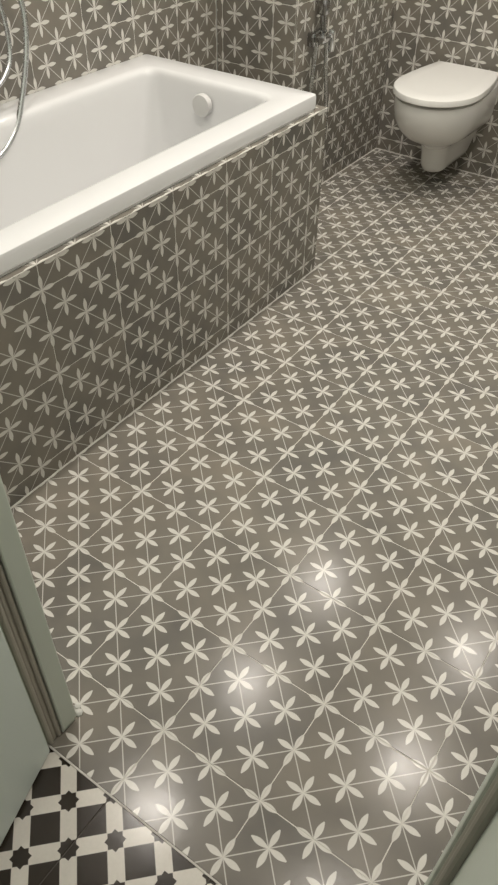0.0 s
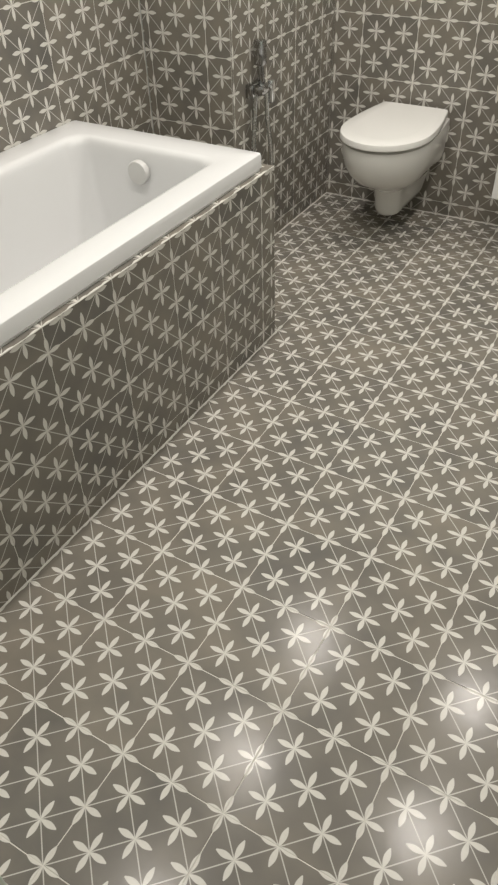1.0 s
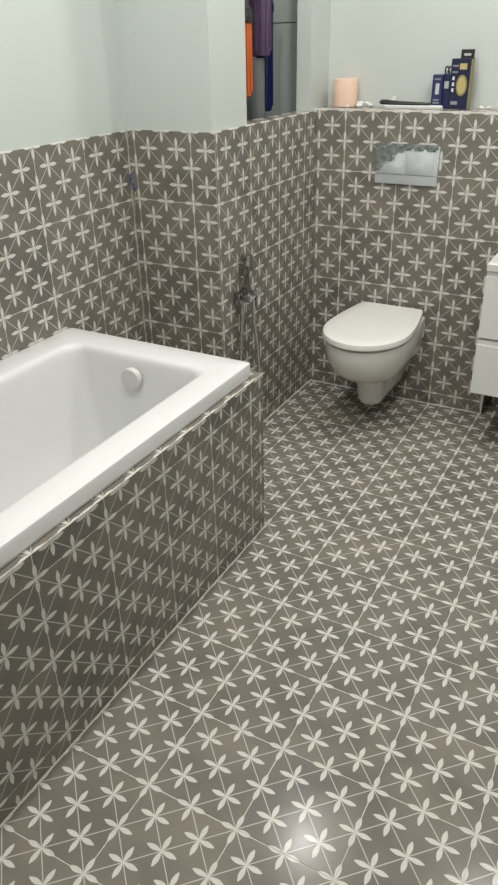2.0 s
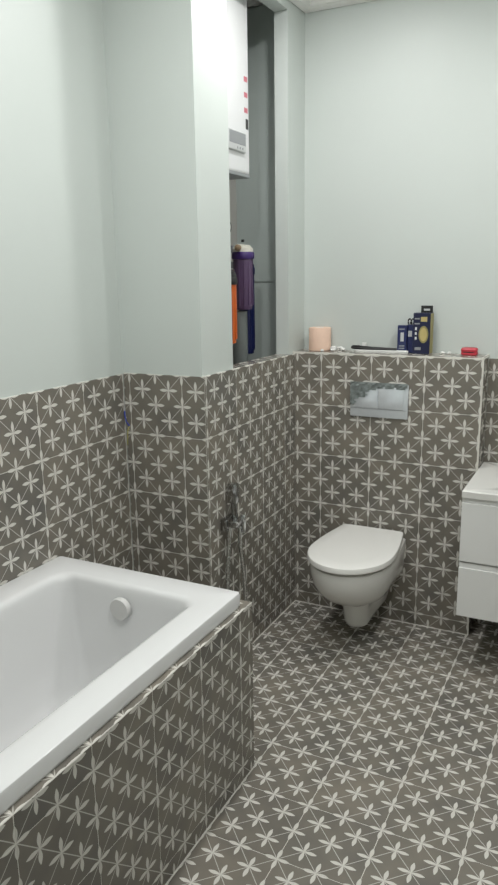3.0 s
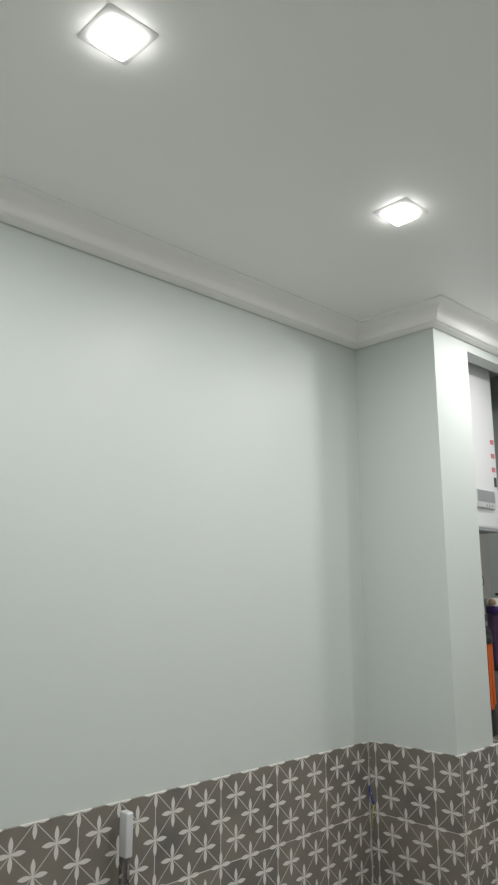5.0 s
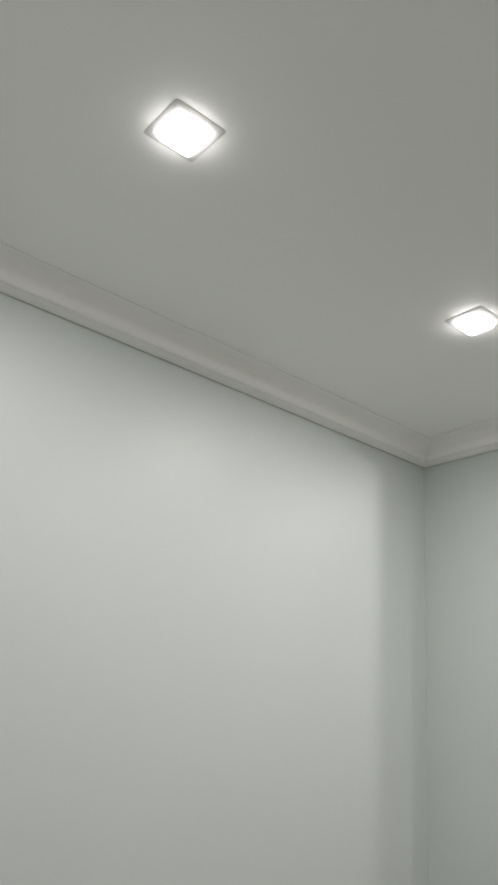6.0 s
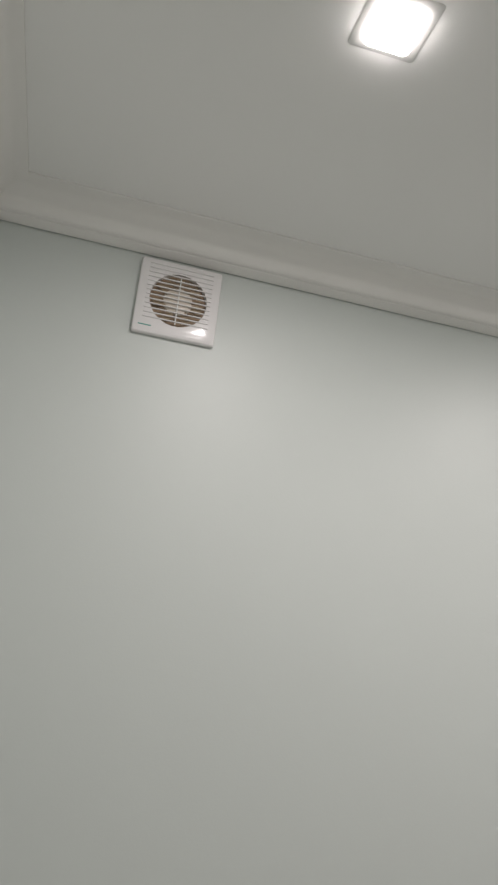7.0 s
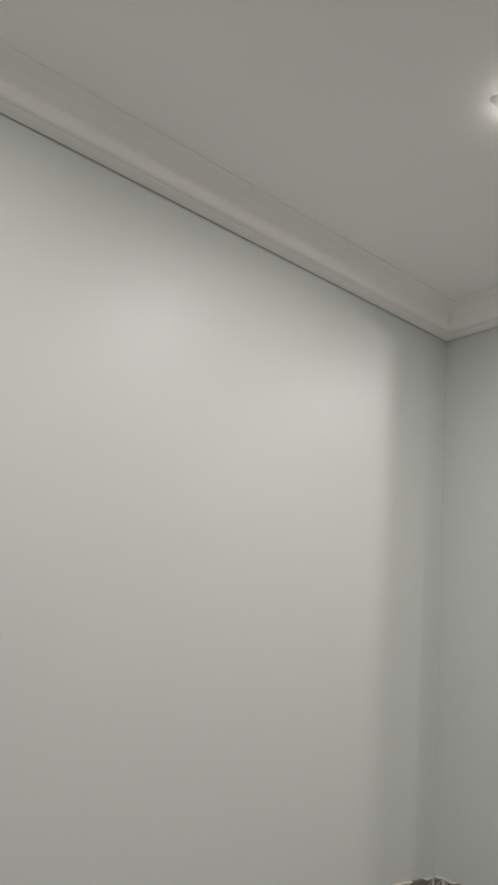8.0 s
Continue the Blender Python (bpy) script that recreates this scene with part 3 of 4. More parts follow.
def shower_set():
    s = thing("hand_shower", "slim chrome hand shower in a wall bracket with a metal hose", "shower")
    y = -1.041
    bm = bmesh.new()
    box(bm, (0.022, y - 0.009, 0.985), (0.046, y + 0.009, 1.085), 0.003)
    part("handle", bm, SHADECHROME, s, smooth=True)
    bm = bmesh.new()
    box(bm, (0.022, y - 0.0105, 1.083), (0.054, y + 0.0105, 1.186), 0.004, 3)
    part("spray_head", bm, SILVER, s, "flat silver-white spray face", True)
    bm = bmesh.new()
    box(bm, (0.0, y - 0.018, 0.965), (0.05, y + 0.018, 0.992), 0.003)
    part("bracket", bm, CHROME, s, smooth=True)
    bm = bmesh.new()
    box(bm, (0.0, y - 0.05, 0.915), (0.055, y + 0.012, 0.966), 0.004)
    box(bm, (0.02, y + 0.014, 0.92), (0.058, y + 0.03, 0.963), 0.004)
    part("valve_body", bm, SHADECHROME, s, smooth=True)
    bm = bmesh.new()
    tube(bm, [(0.045, y + 0.02, 0.965), (0.06, y + 0.04, 0.955), (0.07, y + 0.058, 0.9), (0.08, y + 0.055, 0.84), (0.09, y + 0.03, 0.76), (0.1, y - 0.02, 0.66), (0.11, y - 0.08, 0.58), (0.12, y - 0.17, 0.535), (0.12, y - 0.26, 0.56), (0.11, y - 0.3, 0.64)], 0.0075, ribs=True, steps=18)
    tube(bm, [(0.045, y, 0.92), (0.055, y + 0.004, 0.86), (0.06, y + 0.002, 0.79), (0.07, y - 0.025, 0.735), (0.08, y - 0.09, 0.698), (0.09, y - 0.17, 0.72), (0.1, y - 0.23, 0.75)], 0.0065, ribs=True, steps=18)
    tube(bm, [(0.045, y - 0.016, 0.975), (0.06, y - 0.05, 0.965), (0.07, y - 0.085, 0.94), (0.08, y - 0.12, 0.9), (0.1, y - 0.2, 0.8), (0.1, y - 0.235, 0.75)], 0.0075, ribs=True, steps=18)
    part("hose", bm, BRUSHED, s, "ribbed chrome hose", True)


shower_set()


def bidet_sprayer():
    s = thing("bidet_sprayer", "chrome hygienic hand sprayer in a wall valve by the toilet", "bidet sprayer")
    x, y = SHX, 0.138
    bm = bmesh.new()
    box(bm, (x, y - 0.05, 0.585), (x + 0.03, y + 0.045, 0.632), 0.004)
    box(bm, (x + 0.028, y - 0.045, 0.6), (x + 0.066, y + 0.02, 0.63), 0.004)
    part("valve_body", bm, SHADECHROME, s, smooth=True)
    part("lever", box(bmesh.new(), (x + 0.05, y + 0.021, 0.56), (x + 0.068, y + 0.036, 0.636), 0.004), CHROME, s, smooth=True)
    bm = bmesh.new()
    rod(bm, (x + 0.034, y + 0.006, 0.63), (x + 0.03, y + 0.006, 0.69), 0.012)
    box(bm, (x + 0.012, y - 0.012, 0.685), (x + 0.05, y + 0.022, 0.764), 0.006)
    part("spray_handle", bm, SHADECHROME, s, smooth=True)
    for dy in (-0.036, 0.012):
        part("knob", lathe(bmesh.new(), (x + 0.065, y + dy, 0.62), (1, 0, 0), [(0, 0.008), (0.005, 0.008), (0.007, 0.004)], 12), CHROME, s, smooth=True)
    bm = bmesh.new()
    tube(bm, [(x + 0.05, y + 0.01, 0.6), (x + 0.05, y + 0.018, 0.5), (x + 0.05, y + 0.04, 0.4), (x + 0.045, y + 0.06, 0.29), (x + 0.04, y + 0.065, 0.2), (x + 0.03, y + 0.05, 0.12), (x + 0.03, y + 0.0, 0.1), (x + 0.025, y - 0.04, 0.16), (x + 0.025, y - 0.05, 0.3), (x + 0.025, y - 0.04, 0.45), (x + 0.03, y - 0.03, 0.6)], 0.0075, ribs=True, steps=16)
    part("hose", bm, BRUSHED, s, "ribbed chrome hose", True)
    s.location.z += 0.014


bidet_sprayer()

# ---- extractor fan ----


def fan():
    f = thing("extractor_fan", "square white louvred extractor fan under the ceiling moulding", "extractor fan")
    yc, zc, h = -1.7335, 2.534, 0.0905
    x = -0.006
    bm = bmesh.new()

    def sq(hh, xx, r=0.006):
        return [Vector((xx, yc + p.x, zc + p.y)) for p in rounded(-hh, hh, -hh, hh, r, 0, 7)]

    def circ(r, xx):
        return [Vector((xx, yc + r * math.cos(radians(45 * 0) + a), zc + r * math.sin(a))) for a in [math.radians(v) for k in range(4) for v in [90 * k + 90 * j / 8 + 5.6 for j in range(8)]]]

    skin(bm, [ring(bm, sq(h - 0.001, x)), ring(bm, sq(h, x + 0.003)), ring(bm, sq(h, x + 0.008)), ring(bm, sq(h - 0.0008, x + 0.0105)), ring(bm, sq(h - 0.002, x + 0.0122)), ring(bm, sq(h - 0.0036, x + 0.013)), ring(bm, circ(0.063, x + 0.013)), ring(bm, circ(0.062, x + 0.003))], False, False)
    part("frame", bm, FANWHITE, f, smooth=True)
    part("duct", lathe(bmesh.new(), (x, yc, zc), (1, 0, 0), [(0.0005, 0.064), (0.002, 0.0635), (0.0022, 0.01)], 32), FANDARK, f, "brown fan duct")
    part("hub", lathe(bmesh.new(), (x, yc, zc), (1, 0, 0), [(0.002, 0.033), (0.0075, 0.032), (0.0095, 0.026), (0.0098, 0.005)], 24), FANHUB, f, "pale fan hub", True)
    for k in range(7):
        bm = bmesh.new()
        box(bm, (0.0, -0.0095, 0.025), (0.0015, 0.0095, 0.055), 0.0004)
        bm.transform(pose(x + 0.0055, yc, zc, 360 * k / 7, 0, 0) @ pose(0, 0, 0, 0, 0, 12))
        part("blade", bm, FANBLADE, f)
    n = 13
    for k in range(n):
        z = zc - 0.052 + 0.0108 * k
        bm = bmesh.new()
        box(bm, (x + 0.0108, yc - 0.071, z - 0.0014), (x + 0.0152, yc + 0.071, z + 0.001), 0.0006)
        part("slat", bm, FANWHITE, f)
    part("rib", box(bmesh.new(), (x + 0.0105, yc - 0.0014, zc - 0.059), (x + 0.0135, yc + 0.0014, zc + 0.059), 0.0006), PVC, f)
    part("maker_mark", box(bmesh.new(), (x + 0.0125, yc - 0.078, zc - 0.0735), (x + 0.0135, yc - 0.05, zc - 0.0712)), TEAL, f, "small teal mark")


fan()

# ---- inside the shaft ----


def heater():
    w = thing("water_heater", "tall white wall-mounted water heater with a grey control panel", "water heater")
    x1, y0, y1, z0, z1 = 0.24, 0.16, 0.619, 1.948, 2.66
    bm = bmesh.new()
    box(bm, (0.012, y0, z0), (x1, y1, z1), 0.018, 4)
    part("casing", bm, HEATER, w, smooth=True)
    part("bottom_trim", box(bmesh.new(), (0.02, y0 + 0.006, z0 - 0.005), (x1 - 0.003, y1 - 0.003, z0 + 0.012), 0.003), GREYP, w, "grey bottom cover")
    p = part("control_panel", box(bmesh.new(), (x1 - 0.002, 0.405, 2.03), (x1 + 0.012, 0.56, 2.107), 0.0068, 4), LIGHTGREY, w, "grey rounded control panel", smooth=True)
    part("display", box(bmesh.new(), (x1 + 0.0115, 0.415, 2.056), (x1 + 0.0128, 0.552, 2.101), 0.0006), GREYP, p, "grey display window")
    for k in range(3):
        part("button", box(bmesh.new(), (x1 + 0.0115, 0.478 + 0.022 * k, 2.039), (x1 + 0.0128, 0.487 + 0.022 * k, 2.047), 0.0006), GREYP, p)
    for z in (2.187, 2.244, 2.302):
        part("sticker", box(bmesh.new(), (x1 - 0.0004, 0.567, z), (x1 + 0.0006, 0.596, z + 0.019)), REDPRINT, w, "red and white printed sticker")
    part("rating_label", box(bmesh.new(), (x1 - 0.0005, 0.578, 2.126), (x1 + 0.0005, 0.6, 2.165)), BLACK, w, "small black label")


heater()


def filter_housing(name, label, c, r, z0, z1, mat, cap, caplabel):
    f = thing(name, label, "water filter")
    bm = bmesh.new()
    lathe(bm, (c[0], c[1], z0), (0, 0, 1), [(0, r * 0.5), (0.004, r * 0.78), (0.02, r * 0.84), (z1 - z0 - 0.03, r * 0.92), (z1 - z0 - 0.028, r)], 24)
    part("sump", bm, mat, f, smooth=True)
    for k in range(12):
        a = math.tau * k / 12
        bm = bmesh.new()
        box(bm, (c[0] + r * 0.86 * math.cos(a) - 0.003, c[1] + r * 0.86 * math.sin(a) - 0.003, z0 + 0.02), (c[0] + r * 0.86 * math.cos(a) + 0.003, c[1] + r * 0.86 * math.sin(a) + 0.003, z1 - 0.03), 0.001)
        part("rib", bm, mat, f)
    bm = bmesh.new()
    lathe(bm, (c[0], c[1], z1 - 0.028), (0, 0, 1), [(0, r * 1.02), (0.004, r * 1.06), (0.026, r * 1.06), (0.03, r)], 24)
    part("collar", bm, cap, f, caplabel, True)
    bm = bmesh.new()
    lathe(bm, (c[0], c[1], z1 + 0.002), (0, 0, 1), [(0, r * 0.98), (0.014, r * 0.95), (0.02, r * 0.8), (0.024, r * 0.4), (0.03, r * 0.35)], 24)
    rod(bm, (c[0], c[1] - r * 1.25, z1 + 0.02), (c[0], c[1] + r * 1.1, z1 + 0.02), 0.014)
    part("head", bm, CREAM if mat is PURPLE else cap, f, "moulded filter head", True)
    part("bleed_button", rod(bmesh.new(), (c[0], c[1], z1 + 0.043), (c[0], c[1], z1 + 0.054), 0.007, seg=12), BLACK, f)
    part("wall_bracket", boxes(((0.004, c[1] - 0.02, z1), (c[0] - r * 0.8, c[1] + 0.02, z1 + 0.03))), GREYP, f)
    return f


filter_housing("water_filter", "translucent purple water filter housing with a white head", (0.17, 0.672), 0.046, 1.405, 1.65, PURPLE, PURPLECAP, "violet screw collar")
filter_housing("water_filter", "dark blue water filter housing inside the shaft", (0.13, 0.78), 0.037, 1.2, 1.585, BLUE, BLUE, "dark blue screw collar")
filter_housing("water_filter", "orange water filter housing inside the shaft", (0.2, 0.471), 0.038, 1.275, 1.545, ORANGE, BLACK, "black screw collar")


def shaft_bits():
    g = thing("pressure_gauge", "round black-rimmed pressure gauge in the shaft", "gauge")
    part("rim", lathe(bmesh.new(), (0.13, 0.585, 1.7535), (1, 0, 0), [(0, 0.018), (0.014, 0.024), (0.02, 0.025), (0.022, 0.021)], 24), BLACK, g, smooth=True)
    part("dial", lathe(bmesh.new(), (0.1522, 0.585, 1.7535), (1, 0, 0), [(-0.001, 0.0145), (0.0006, 0.0145), (0.0008, 0.004)], 24), SHAFTBACK, g, "pale dial")
    part("stem", rod(bmesh.new(), (0.135, 0.585, 1.733), (0.135, 0.585, 1.68), 0.007), CHROME, g)
    part("elbow", rod(bmesh.new(), (0.005, 0.585, 1.685), (0.145, 0.585, 1.685), 0.011), BRUSHED, g)
    part("valve_knob", lathe(bmesh.new(), (0.18, 0.618, 1.668), (0, -1, 0), [(0, 0.007), (0.004, 0.013), (0.018, 0.013), (0.021, 0.009)], 14), FANDARK, g, "dull brass valve", True)
    part("feed_hose", tube(bmesh.new(), [(0.12, 0.575, 1.68), (0.13, 0.55, 1.64), (0.13, 0.535, 1.56), (0.13, 0.53, 1.45), (0.12, 0.53, 1.3), (0.12, 0.54, 1.1)], 0.009, 10, 6), BLACK, g, "black feed hose", True)
    p = thing("pipe", "thick dark grey plastic riser pipe in the shaft", "pipe")
    part("riser", rod(bmesh.new(), (0.15, 0.672, 0.0), (0.15, 0.672, 1.4), 0.033, seg=28), PIPE, p, smooth=True)


shaft_bits()

# ---- things on the ledge ----
LZ = LEDGE


def ledge_things():
    before = set(scene.objects)
    # peach paper roll
    r = thing("paper_roll", "peach coloured paper roll standing on the tiled ledge", "paper roll")
    bm = bmesh.new()
    lathe(bm, (0.432, 0.878, LZ), (0, 0, 1), [(0.001, 0.02), (0.0, 0.047), (0.003, 0.05), (0.1, 0.05), (0.104, 0.047), (0.104, 0.021), (0.06, 0.02)], 32)
    part("roll", bm, PEACH, r, smooth=True)
    part("core", lathe(bmesh.new(), (0.432, 0.878, LZ), (0, 0, 1), [(0.02, 0.0195), (0.1035, 0.0195), (0.1035, 0.0185), (0.02, 0.0185)], 20), PAPER, r)
    # cartons
    def carton(label, x0, x1, y0, y1, h, mat, tilt, tab):
        c = thing("carton", label, "box", group="cartons on the ledge")
        cx, cy = (x0 + x1) / 2, (y0 + y1) / 2
        m = pose(cx, cy, LZ + 0.0005, 0, 0, tilt) @ pose(-cx, -cy, 0)
        bm = box(bmesh.new(), (x0, y0, 0), (x1, y1, h), 0.0012)
        bm.transform(m)
        part("sleeve", bm, mat, c)
        return c, m

    def print_on(c, m, lo, hi, mat, name="print", label=""):
        bm = box(bmesh.new(), lo, hi)
        bm.transform(m)
        part(name, bm, mat, c, label)

    c, m = carton("tall navy carton with a yellow oval and black tab", 0.862, 0.936, 0.86, 0.905, 0.172, NAVY, -3, True)
    bm = bmesh.new()
    skin(bm, [[bm.verts.new((0.908 + 0.021 * math.cos(a), y, 0.082 + 0.036 * math.sin(a))) for a in [math.tau * k / 28 for k in range(28)]] for y in (0.8606, 0.859)])
    bm.transform(m)
    part("oval_border", bm, GOLD, c, "olive oval border")
    bm = bmesh.new()
    skin(bm, [[bm.verts.new((0.908 + 0.0155 * math.cos(a), y, 0.082 + 0.028 * math.sin(a))) for a in [math.tau * k / 28 for k in range(28)]] for y in (0.8592, 0.8584)])
    bm.transform(m)
    part("oval", bm, YELLOW, c, "yellow oval print")
    print_on(c, m, (0.895, 0.8592, 0.136), (0.922, 0.8606, 0.156), YELLOW, "bar", "pale yellow bar")
    for z in (0.06, 0.08, 0.1):
        print_on(c, m, (0.871, 0.8592, z), (0.879, 0.8606, z + 0.012), PAPER, "bar")
    print_on(c, m, (0.872, 0.8592, 0.016), (0.898, 0.8606, 0.028), GREYP, "bar")
    for z in (0.124, 0.145):
        print_on(c, m, (0.868, 0.8592, z), (0.89, 0.8606, z + 0.006), GREYP, "bar")
    print_on(c, m, (0.9355, 0.861, 0.002), (0.9368, 0.904, 0.17), GOLD, "side_panel", "olive yellow side panel")
    print_on(c, m, (0.888, 0.8805, 0.171), (0.938, 0.8825, 0.202), BLACK, "hanging_tab", "black hanging tab")
    print_on(c, m, (0.9, 0.8802, 0.181), (0.926, 0.8806, 0.189), LIGHTGREY, "bar")
    c, m = carton("small blue carton with pale print", 0.79, 0.829, 0.87, 0.91, 0.118, NAVY2, 8, False)
    print_on(c, m, (0.803, 0.8692, 0.05), (0.817, 0.8706, 0.088), LIGHTGREY, "bar", "pale print")
    for z in (0.018, 0.028, 0.1):
        print_on(c, m, (0.797, 0.8692, z), (0.82, 0.8706, z + 0.005), GREYP, "bar")
    c, m = carton("small blue carton with a black clip on top", 0.831, 0.86, 0.885, 0.92, 0.12, NAVY2, -4, False)
    print_on(c, m, (0.836, 0.8842, 0.07), (0.853, 0.8856, 0.095), LIGHTGREY, "bar")
    for dx in (0.836, 0.85):
        bm = bmesh.new()
        tube(bm, [(dx - 0.004, 0.9, 0.12), (dx - 0.007, 0.9, 0.136), (dx, 0.9, 0.145), (dx + 0.007, 0.9, 0.136), (dx + 0.003, 0.9, 0.124)], 0.003, 8, 4)
        bm.transform(m)
        part("clip", bm, BLACK, c, smooth=True)
    # flat things
    bm = bmesh.new()
    skin(bm, [ring(bm, [Vector((p.x, p.y, LZ + z)) for p in rounded(0.612 + i, 0.845 - i, 0.838 + i, 0.868 - i, 0.01, 0)]) for i, z in ((0.001, 0.0004), (0, 0.003), (0, 0.01), (0.003, 0.0125))])
    tagged(part("white_strip", bm, PAPER, smooth=True), "flat white plastic strip lying on the ledge", "strip")
    k = thing("cable_loop", "flattened loop of black cable lying on a white strip", "cable")
    zl = LZ + 0.0178
    bm = tube(bmesh.new(), [(0.795, 0.85, zl), (0.72, 0.845, zl), (0.63, 0.845, zl), (0.594, 0.855, zl + 0.002), (0.6, 0.872, zl + 0.006), (0.64, 0.868, zl + 0.004), (0.7, 0.858, zl + 0.002), (0.795, 0.853, zl)], 0.0052, 8, 8)
    part("loop", bm, BLACK, k, smooth=True)
    part("plug", box(bmesh.new(), (0.592, 0.852, zl - 0.005), (0.625, 0.874, zl + 0.012), 0.004), BLACK, k)
    part("tag", box(bmesh.new(), (0.633, 0.872, LZ + 0.0005), (0.652, 0.885, LZ + 0.04), 0.002), PVC, k, "small white tag")
    d = thing("red_tape_roll", "small red case lying on the tiled ledge", "case")
    bm = bmesh.new()
    skin(bm, [ring(bm, [Vector((p.x, p.y, LZ + z)) for p in rounded(1.064 + i, 1.132 - i, 0.85 + i, 0.892 - i, 0.012, 0)]) for i, z in ((0.004, 0.0005), (0, 0.006), (0.002, 0.015), (0.0, 0.024), (0.004, 0.031), (0.012, 0.033))])
    part("case", bm, RED, d, smooth=True)
    part("lid_band", box(bmesh.new(), (1.075, 0.8495, LZ + 0.0135), (1.121, 0.8515, LZ + 0.0165)), BLACK, d)
    rng = random.Random(11)
    for x, y, sz in ((0.5, 0.87, 0.018), (0.52, 0.9, 0.014), (0.545, 0.88, 0.012), (0.985, 0.88, 0.01), (1.01, 0.9, 0.008), (0.46, 0.835, 0.008)):
        bm = bmesh.new()
        bmesh.ops.create_icosphere(bm, subdivisions=2, radius=sz)
        for v in bm.verts:
            v.co = v.co * (0.7 + 0.5 * rng.random())
            v.co.z = max(v.co.z * 0.7 + sz * 0.55, 0)
        bm.transform(Matrix.Translation((x, y, LZ + 0.0003)))
        tagged(part("crumpled_wrapper", bm, PAPER), "crumpled scrap of pale wrapper on the ledge", "wrapper", "scraps on the ledge")

    for ob in set(scene.objects) - before:
        if ob.parent is None:
            ob.location.x += 0.007
            ob.location.y += 0.024


ledge_things()


def loose_wires():
    w = thing("cable_end", "loose blue and yellow-green wire ends from the tiled corner", "cable")
    part("blue_wire", tube(bmesh.new(), [(0.018, -0.001, 1.0), (0.012, -0.012, 1.02), (0.008, -0.014, 1.045), (0.006, -0.01, 1.06)], 0.0022, 8), WIREBLUE, w, "blue wire", True)
    part("yellow_wire", tube(bmesh.new(), [(0.018, -0.001, 1.0), (0.02, -0.016, 0.985), (0.018, -0.018, 0.95), (0.014, -0.014, 0.93)], 0.0022, 8), WIREYEL, w, "yellow-green wire", True)


loose_wires()

# ---- tiles, each a piece of its own ----
GAP, THICK = 0.002, 0.009
tile_meshes = {}


def tile_mesh(u0, u1, v0, v1, mat, pitch):
    key = (round(u0, 4), round(u1, 4), round(v0, 4), round(v1, 4), mat.name, pitch)
    if key in tile_meshes:
        return tile_meshes[key]
    b = min(0.0007, (u1 - u0) / 3, (v1 - v0) / 3)
    co = [(u0, v0, -THICK), (u1, v0, -THICK), (u1, v1, -THICK), (u0, v1, -THICK), (u0, v0, -b), (u1, v0, -b), (u1, v1, -b), (u0, v1, -b),
          (u0 + b, v0 + b, 0), (u1 - b, v0 + b, 0), (u1 - b, v1 - b, 0), (u0 + b, v1 - b, 0)]
    fa = [(8, 9, 10, 11), (3, 2, 1, 0)]
    for k in range(4):
        q = (k + 1) % 4
        fa += [(k, q, 4 + q, 4 + k), (4 + k, 4 + q, 8 + q, 8 + k)]
    me = bpy.data.meshes.new("tile")
    me.from_pydata(co, [], fa)
    uv = me.uv_layers.new(name="UVMap")
    for lp in me.loops:
        p = co[lp.vertex_index]
        uv.data[lp.index].uv = (p[0] / pitch, p[1] / pitch)
    me.materials.append(mat)
    tile_meshes[key] = me
    return me


def tiling(parent, org, U, V, rect, phase, mat=TILE, seed=0, pitch=PITCH, grout=None):
    """Covers the rectangle rect (u0, u1, v0, v1, metres from org along U and V) with tiles whose joints pass through phase."""
    rng = random.Random(seed)
    U, V, org = Vector(U), Vector(V), Vector(org)
    N = U.cross(V)
    rot = Matrix((U, V, N)).transposed().to_4x4()
    u0, u1, v0, v1 = rect
    bm = box(bmesh.new(), (u0, v0, -THICK - 0.001), (u1, v1 - 0.0015, -0.0008))
    bm.transform(Matrix.Translation(org) @ rot)
    part("grout", bm, grout or GROUT, parent)
    i0, i1 = math.floor((u0 - phase[0]) / pitch), math.ceil((u1 - phase[0]) / pitch)
    j0, j1 = math.floor((v0 - phase[1]) / pitch), math.ceil((v1 - phase[1]) / pitch)
    for i in range(i0, i1):
        for j in range(j0, j1):
            cu, cv = phase[0] + i * pitch, phase[1] + j * pitch
            a0, a1 = max(GAP / 2, u0 - cu + 0.0004), min(pitch - GAP / 2, u1 - cu - 0.0004)
            b0, b1 = max(GAP / 2, v0 - cv + 0.0004), min(pitch - GAP / 2, v1 - cv - 0.0004)
            if a1 - a0 < 0.004 or b1 - b0 < 0.004:
                continue
            ob = new("tile", tile_mesh(a0, a1, b0, b1, mat, pitch))
            ob.parent = parent
            lift = (rng.random() - 0.5) * 0.0005
            ob.matrix_world = Matrix.Translation(org + U * cu + V * cv + N * lift) @ rot @ pose(0, 0, 0, (rng.random() - 0.5) * 0.08, (rng.random() - 0.5) * 0.08, 0)


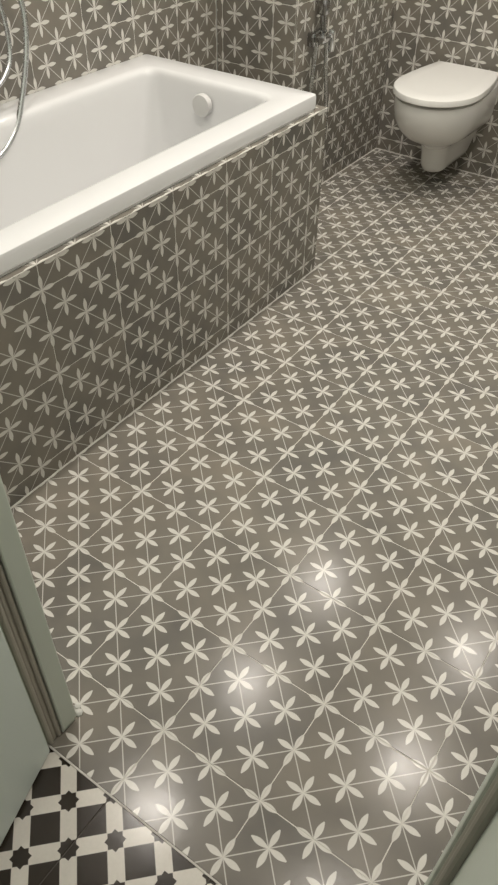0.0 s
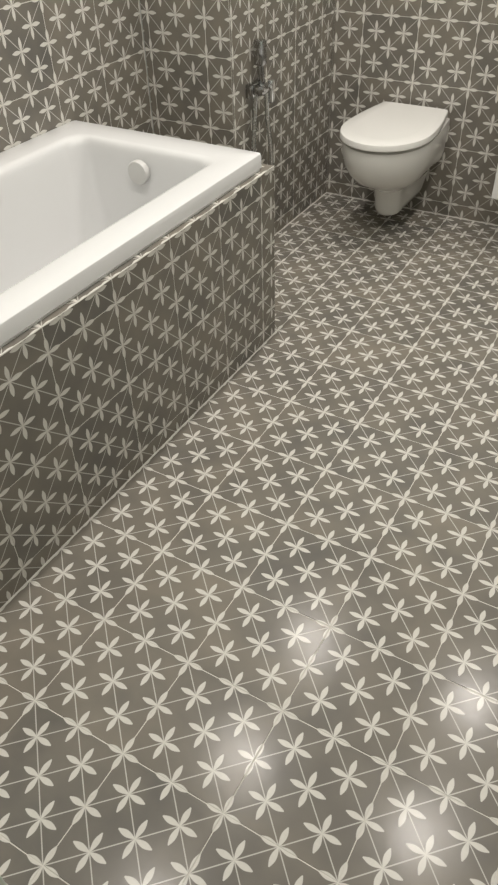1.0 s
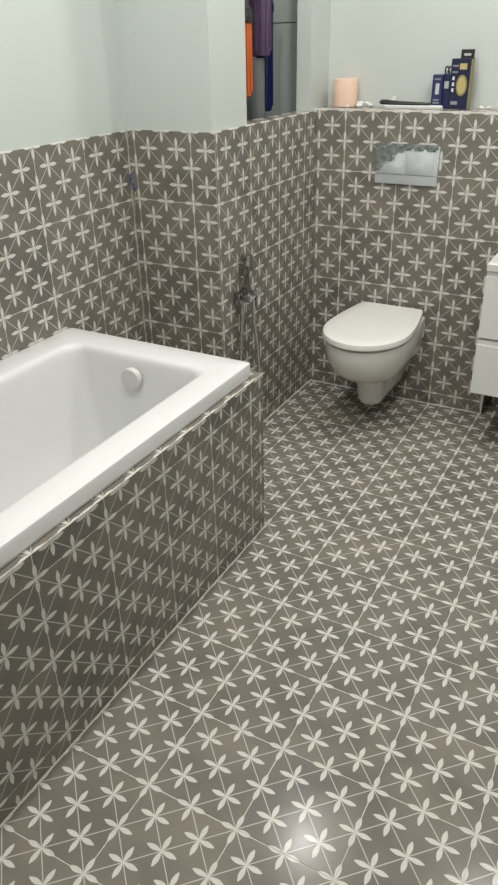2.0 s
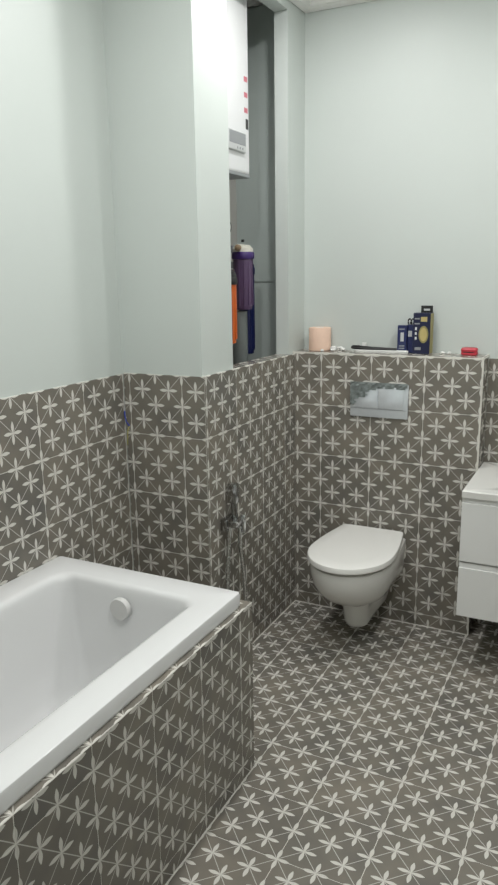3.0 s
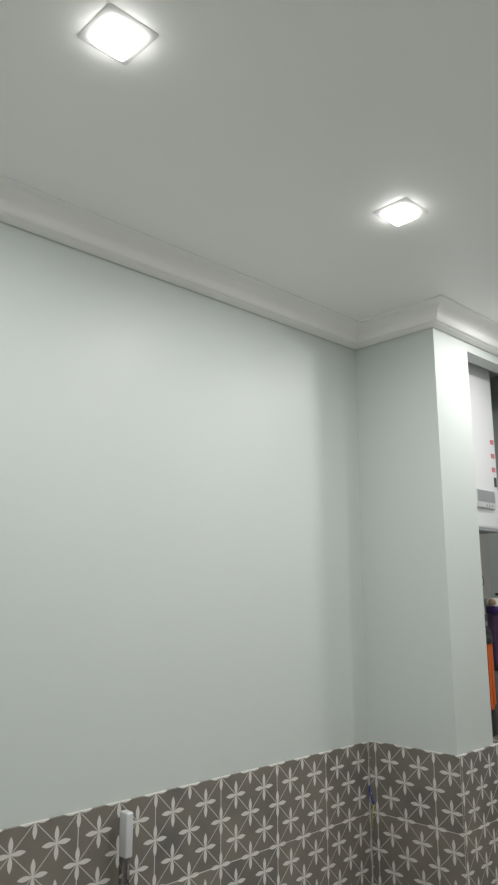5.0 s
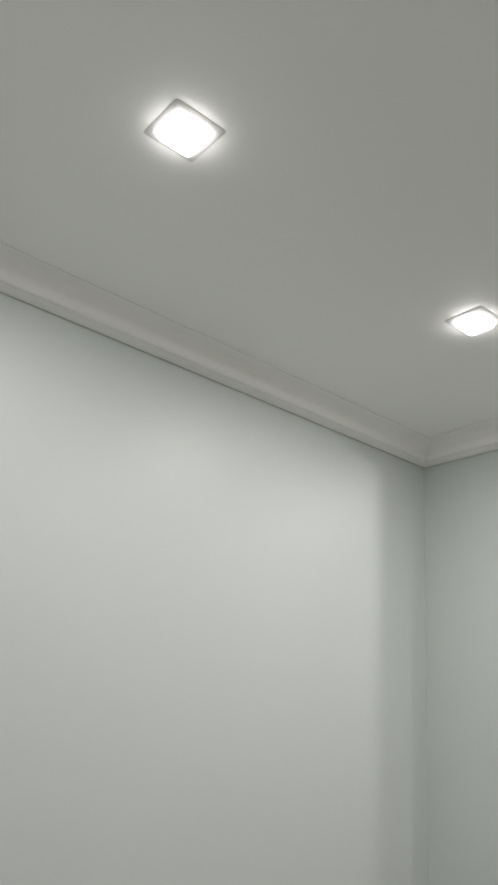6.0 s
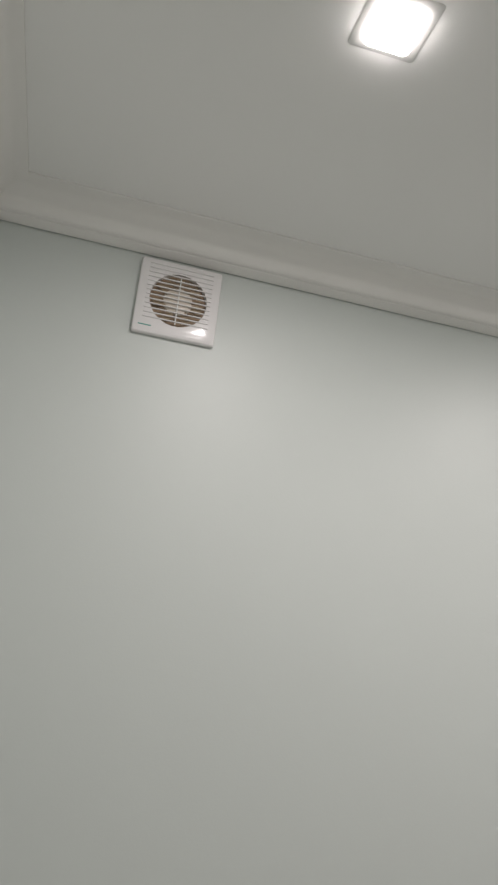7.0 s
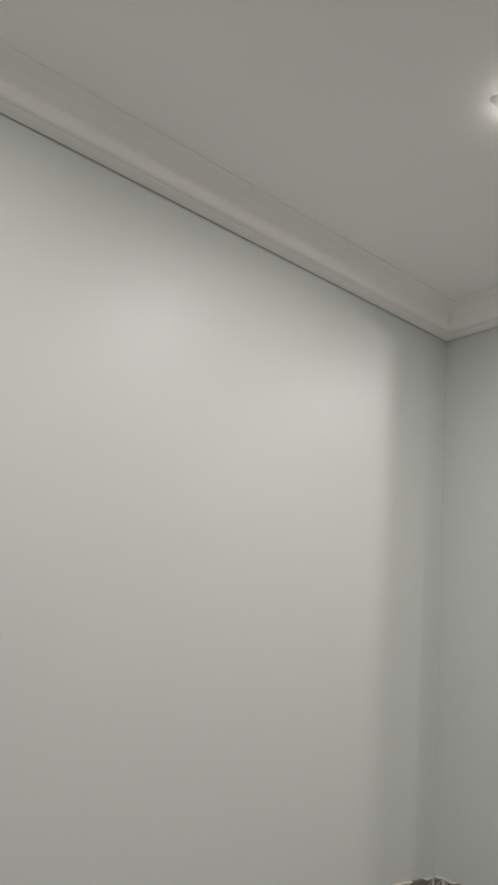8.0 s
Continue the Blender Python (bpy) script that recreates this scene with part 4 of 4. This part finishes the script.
X, Y, Z = (1, 0, 0), (0, 1, 0), (0, 0, 1)
NY = (0, -1, 0)
tiling(floor, (0, 0, 0), X, Y, (0.001, RIGHT, -2.1945, BACK), (1.396, -2.047), seed=1, pitch=FPITCH)
tiling(hall_floor, (0, 0, 0), X, Y, (1.1, 2.3, -3.1, -2.198), (1.398, -2.19 - 4 * FPITCH), HALL_TILE, seed=2, pitch=FPITCH, grout=DARKGROUT)
tiling(wall_left, (0, 0, 0), Y, Z, (NEAR, -0.001, 0.001, HEAD), (-0.463, HEAD), seed=3)
tiling(wall_shaft_end, (0, 0, 0), X, Z, (0.001, SHX - 0.0005, 0.001, HEAD + 0.004), (0.0275, HEAD + 0.004), seed=4)
tiling(wall_shaft_side, (SHX, 0, 0), Y, Z, (0.0005, BOXY - 0.0005, 0.001, HEAD + 0.006), (0.471, HEAD + 0.006), seed=5)
tiling(wall_shaft_side, (0, 0, HEAD + 0.006), X, Y, (SX0, SHX - 0.001, 0.242, 0.77), (SHX - 0.001, 0.2413), seed=6)
tiling(wall_box, (0, BOXY, 0), X, Z, (SHX, BOXX, 0.001, LEDGE - 0.0005), (0.712, 1.21), seed=7, pitch=BPITCH)
tiling(wall_box, (BOXX, 0, 0), Y, Z, (BOXY + 0.001, BACK - 0.01, 0.001, LEDGE - 0.0005), (BOXY, 1.21), seed=8, pitch=BPITCH)
tiling(wall_box, (0, 0, LEDGE), X, Y, (SX1 + 0.001, BOXX - 0.0005, BOXY + 0.001, BACK), (0.712, BOXY), seed=9)
tiling(wall_back, (0, BACK - 0.009, 0), X, Z, (BOXX, RIGHT, 0.001, HEAD), (BOXX - 0.035, HEAD), seed=10)
tiling(wall_right, (RIGHT - 0.009, 0, 0), NY, Z, (-BACK + 0.01, -NEAR, 0.001, HEAD), (0, HEAD), seed=11)
tiling(surround, (PX, 0, 0), Y, Z, (TY0, -0.372, 0.001, 0.5735), (-0.682, HEAD - 3 * PITCH), seed=12)
tiling(surround, (0, 0, 0.575), X, Y, (0.65, PX - 0.0005, TY0, -0.373), (PX - 0.0005, -0.682), seed=13)
tiling(surround, (0, 0, 0.575), X, Y, (0.002, 0.649, -0.43, -0.373), (PX - 0.0005, -0.682), seed=14)


def grout_fillet(parent, a, b, seed, base=0.0022, rag=0.0022):
    """A ragged bead of grout in the corner between floor and wall, from a to b."""
    rng = random.Random(seed)
    a, b = Vector(a), Vector(b)
    n = max(8, int((b - a).length / 0.012))
    side = (b - a).normalized().cross(Vector((0, 0, 1)))
    bm = bmesh.new()
    rings = []
    for k in range(n + 1):
        p = a.lerp(b, k / n)
        r = base + rag * max(0.0, noise.noise(Vector((k * 0.23, seed, 0)))) + 0.0008 * rng.random()
        rings.append([bm.verts.new(p + side * (r * math.cos(t)) + Vector((0, 0, 0.001 + r * math.sin(t)))) for t in [math.tau * m / 6 for m in range(6)]])
    skin(bm, rings)
    part("grout_fillet", bm, GROUT, parent, smooth=True)


grout_fillet(wall_box, (SHX, BOXY - 0.001, 0), (BOXX, BOXY - 0.001, 0), 1)
grout_fillet(wall_shaft_side, (SHX + 0.001, 0.0, 0), (SHX + 0.001, BOXY, 0), 2)
grout_fillet(surround, (PX + 0.001, TY0, 0), (PX + 0.001, -0.373, 0), 3)
grout_fillet(surround, (PX - 0.0005, TY0, 0.5735), (PX - 0.0005, -0.373, 0.5735), 4, 0.0006, 0.0062)
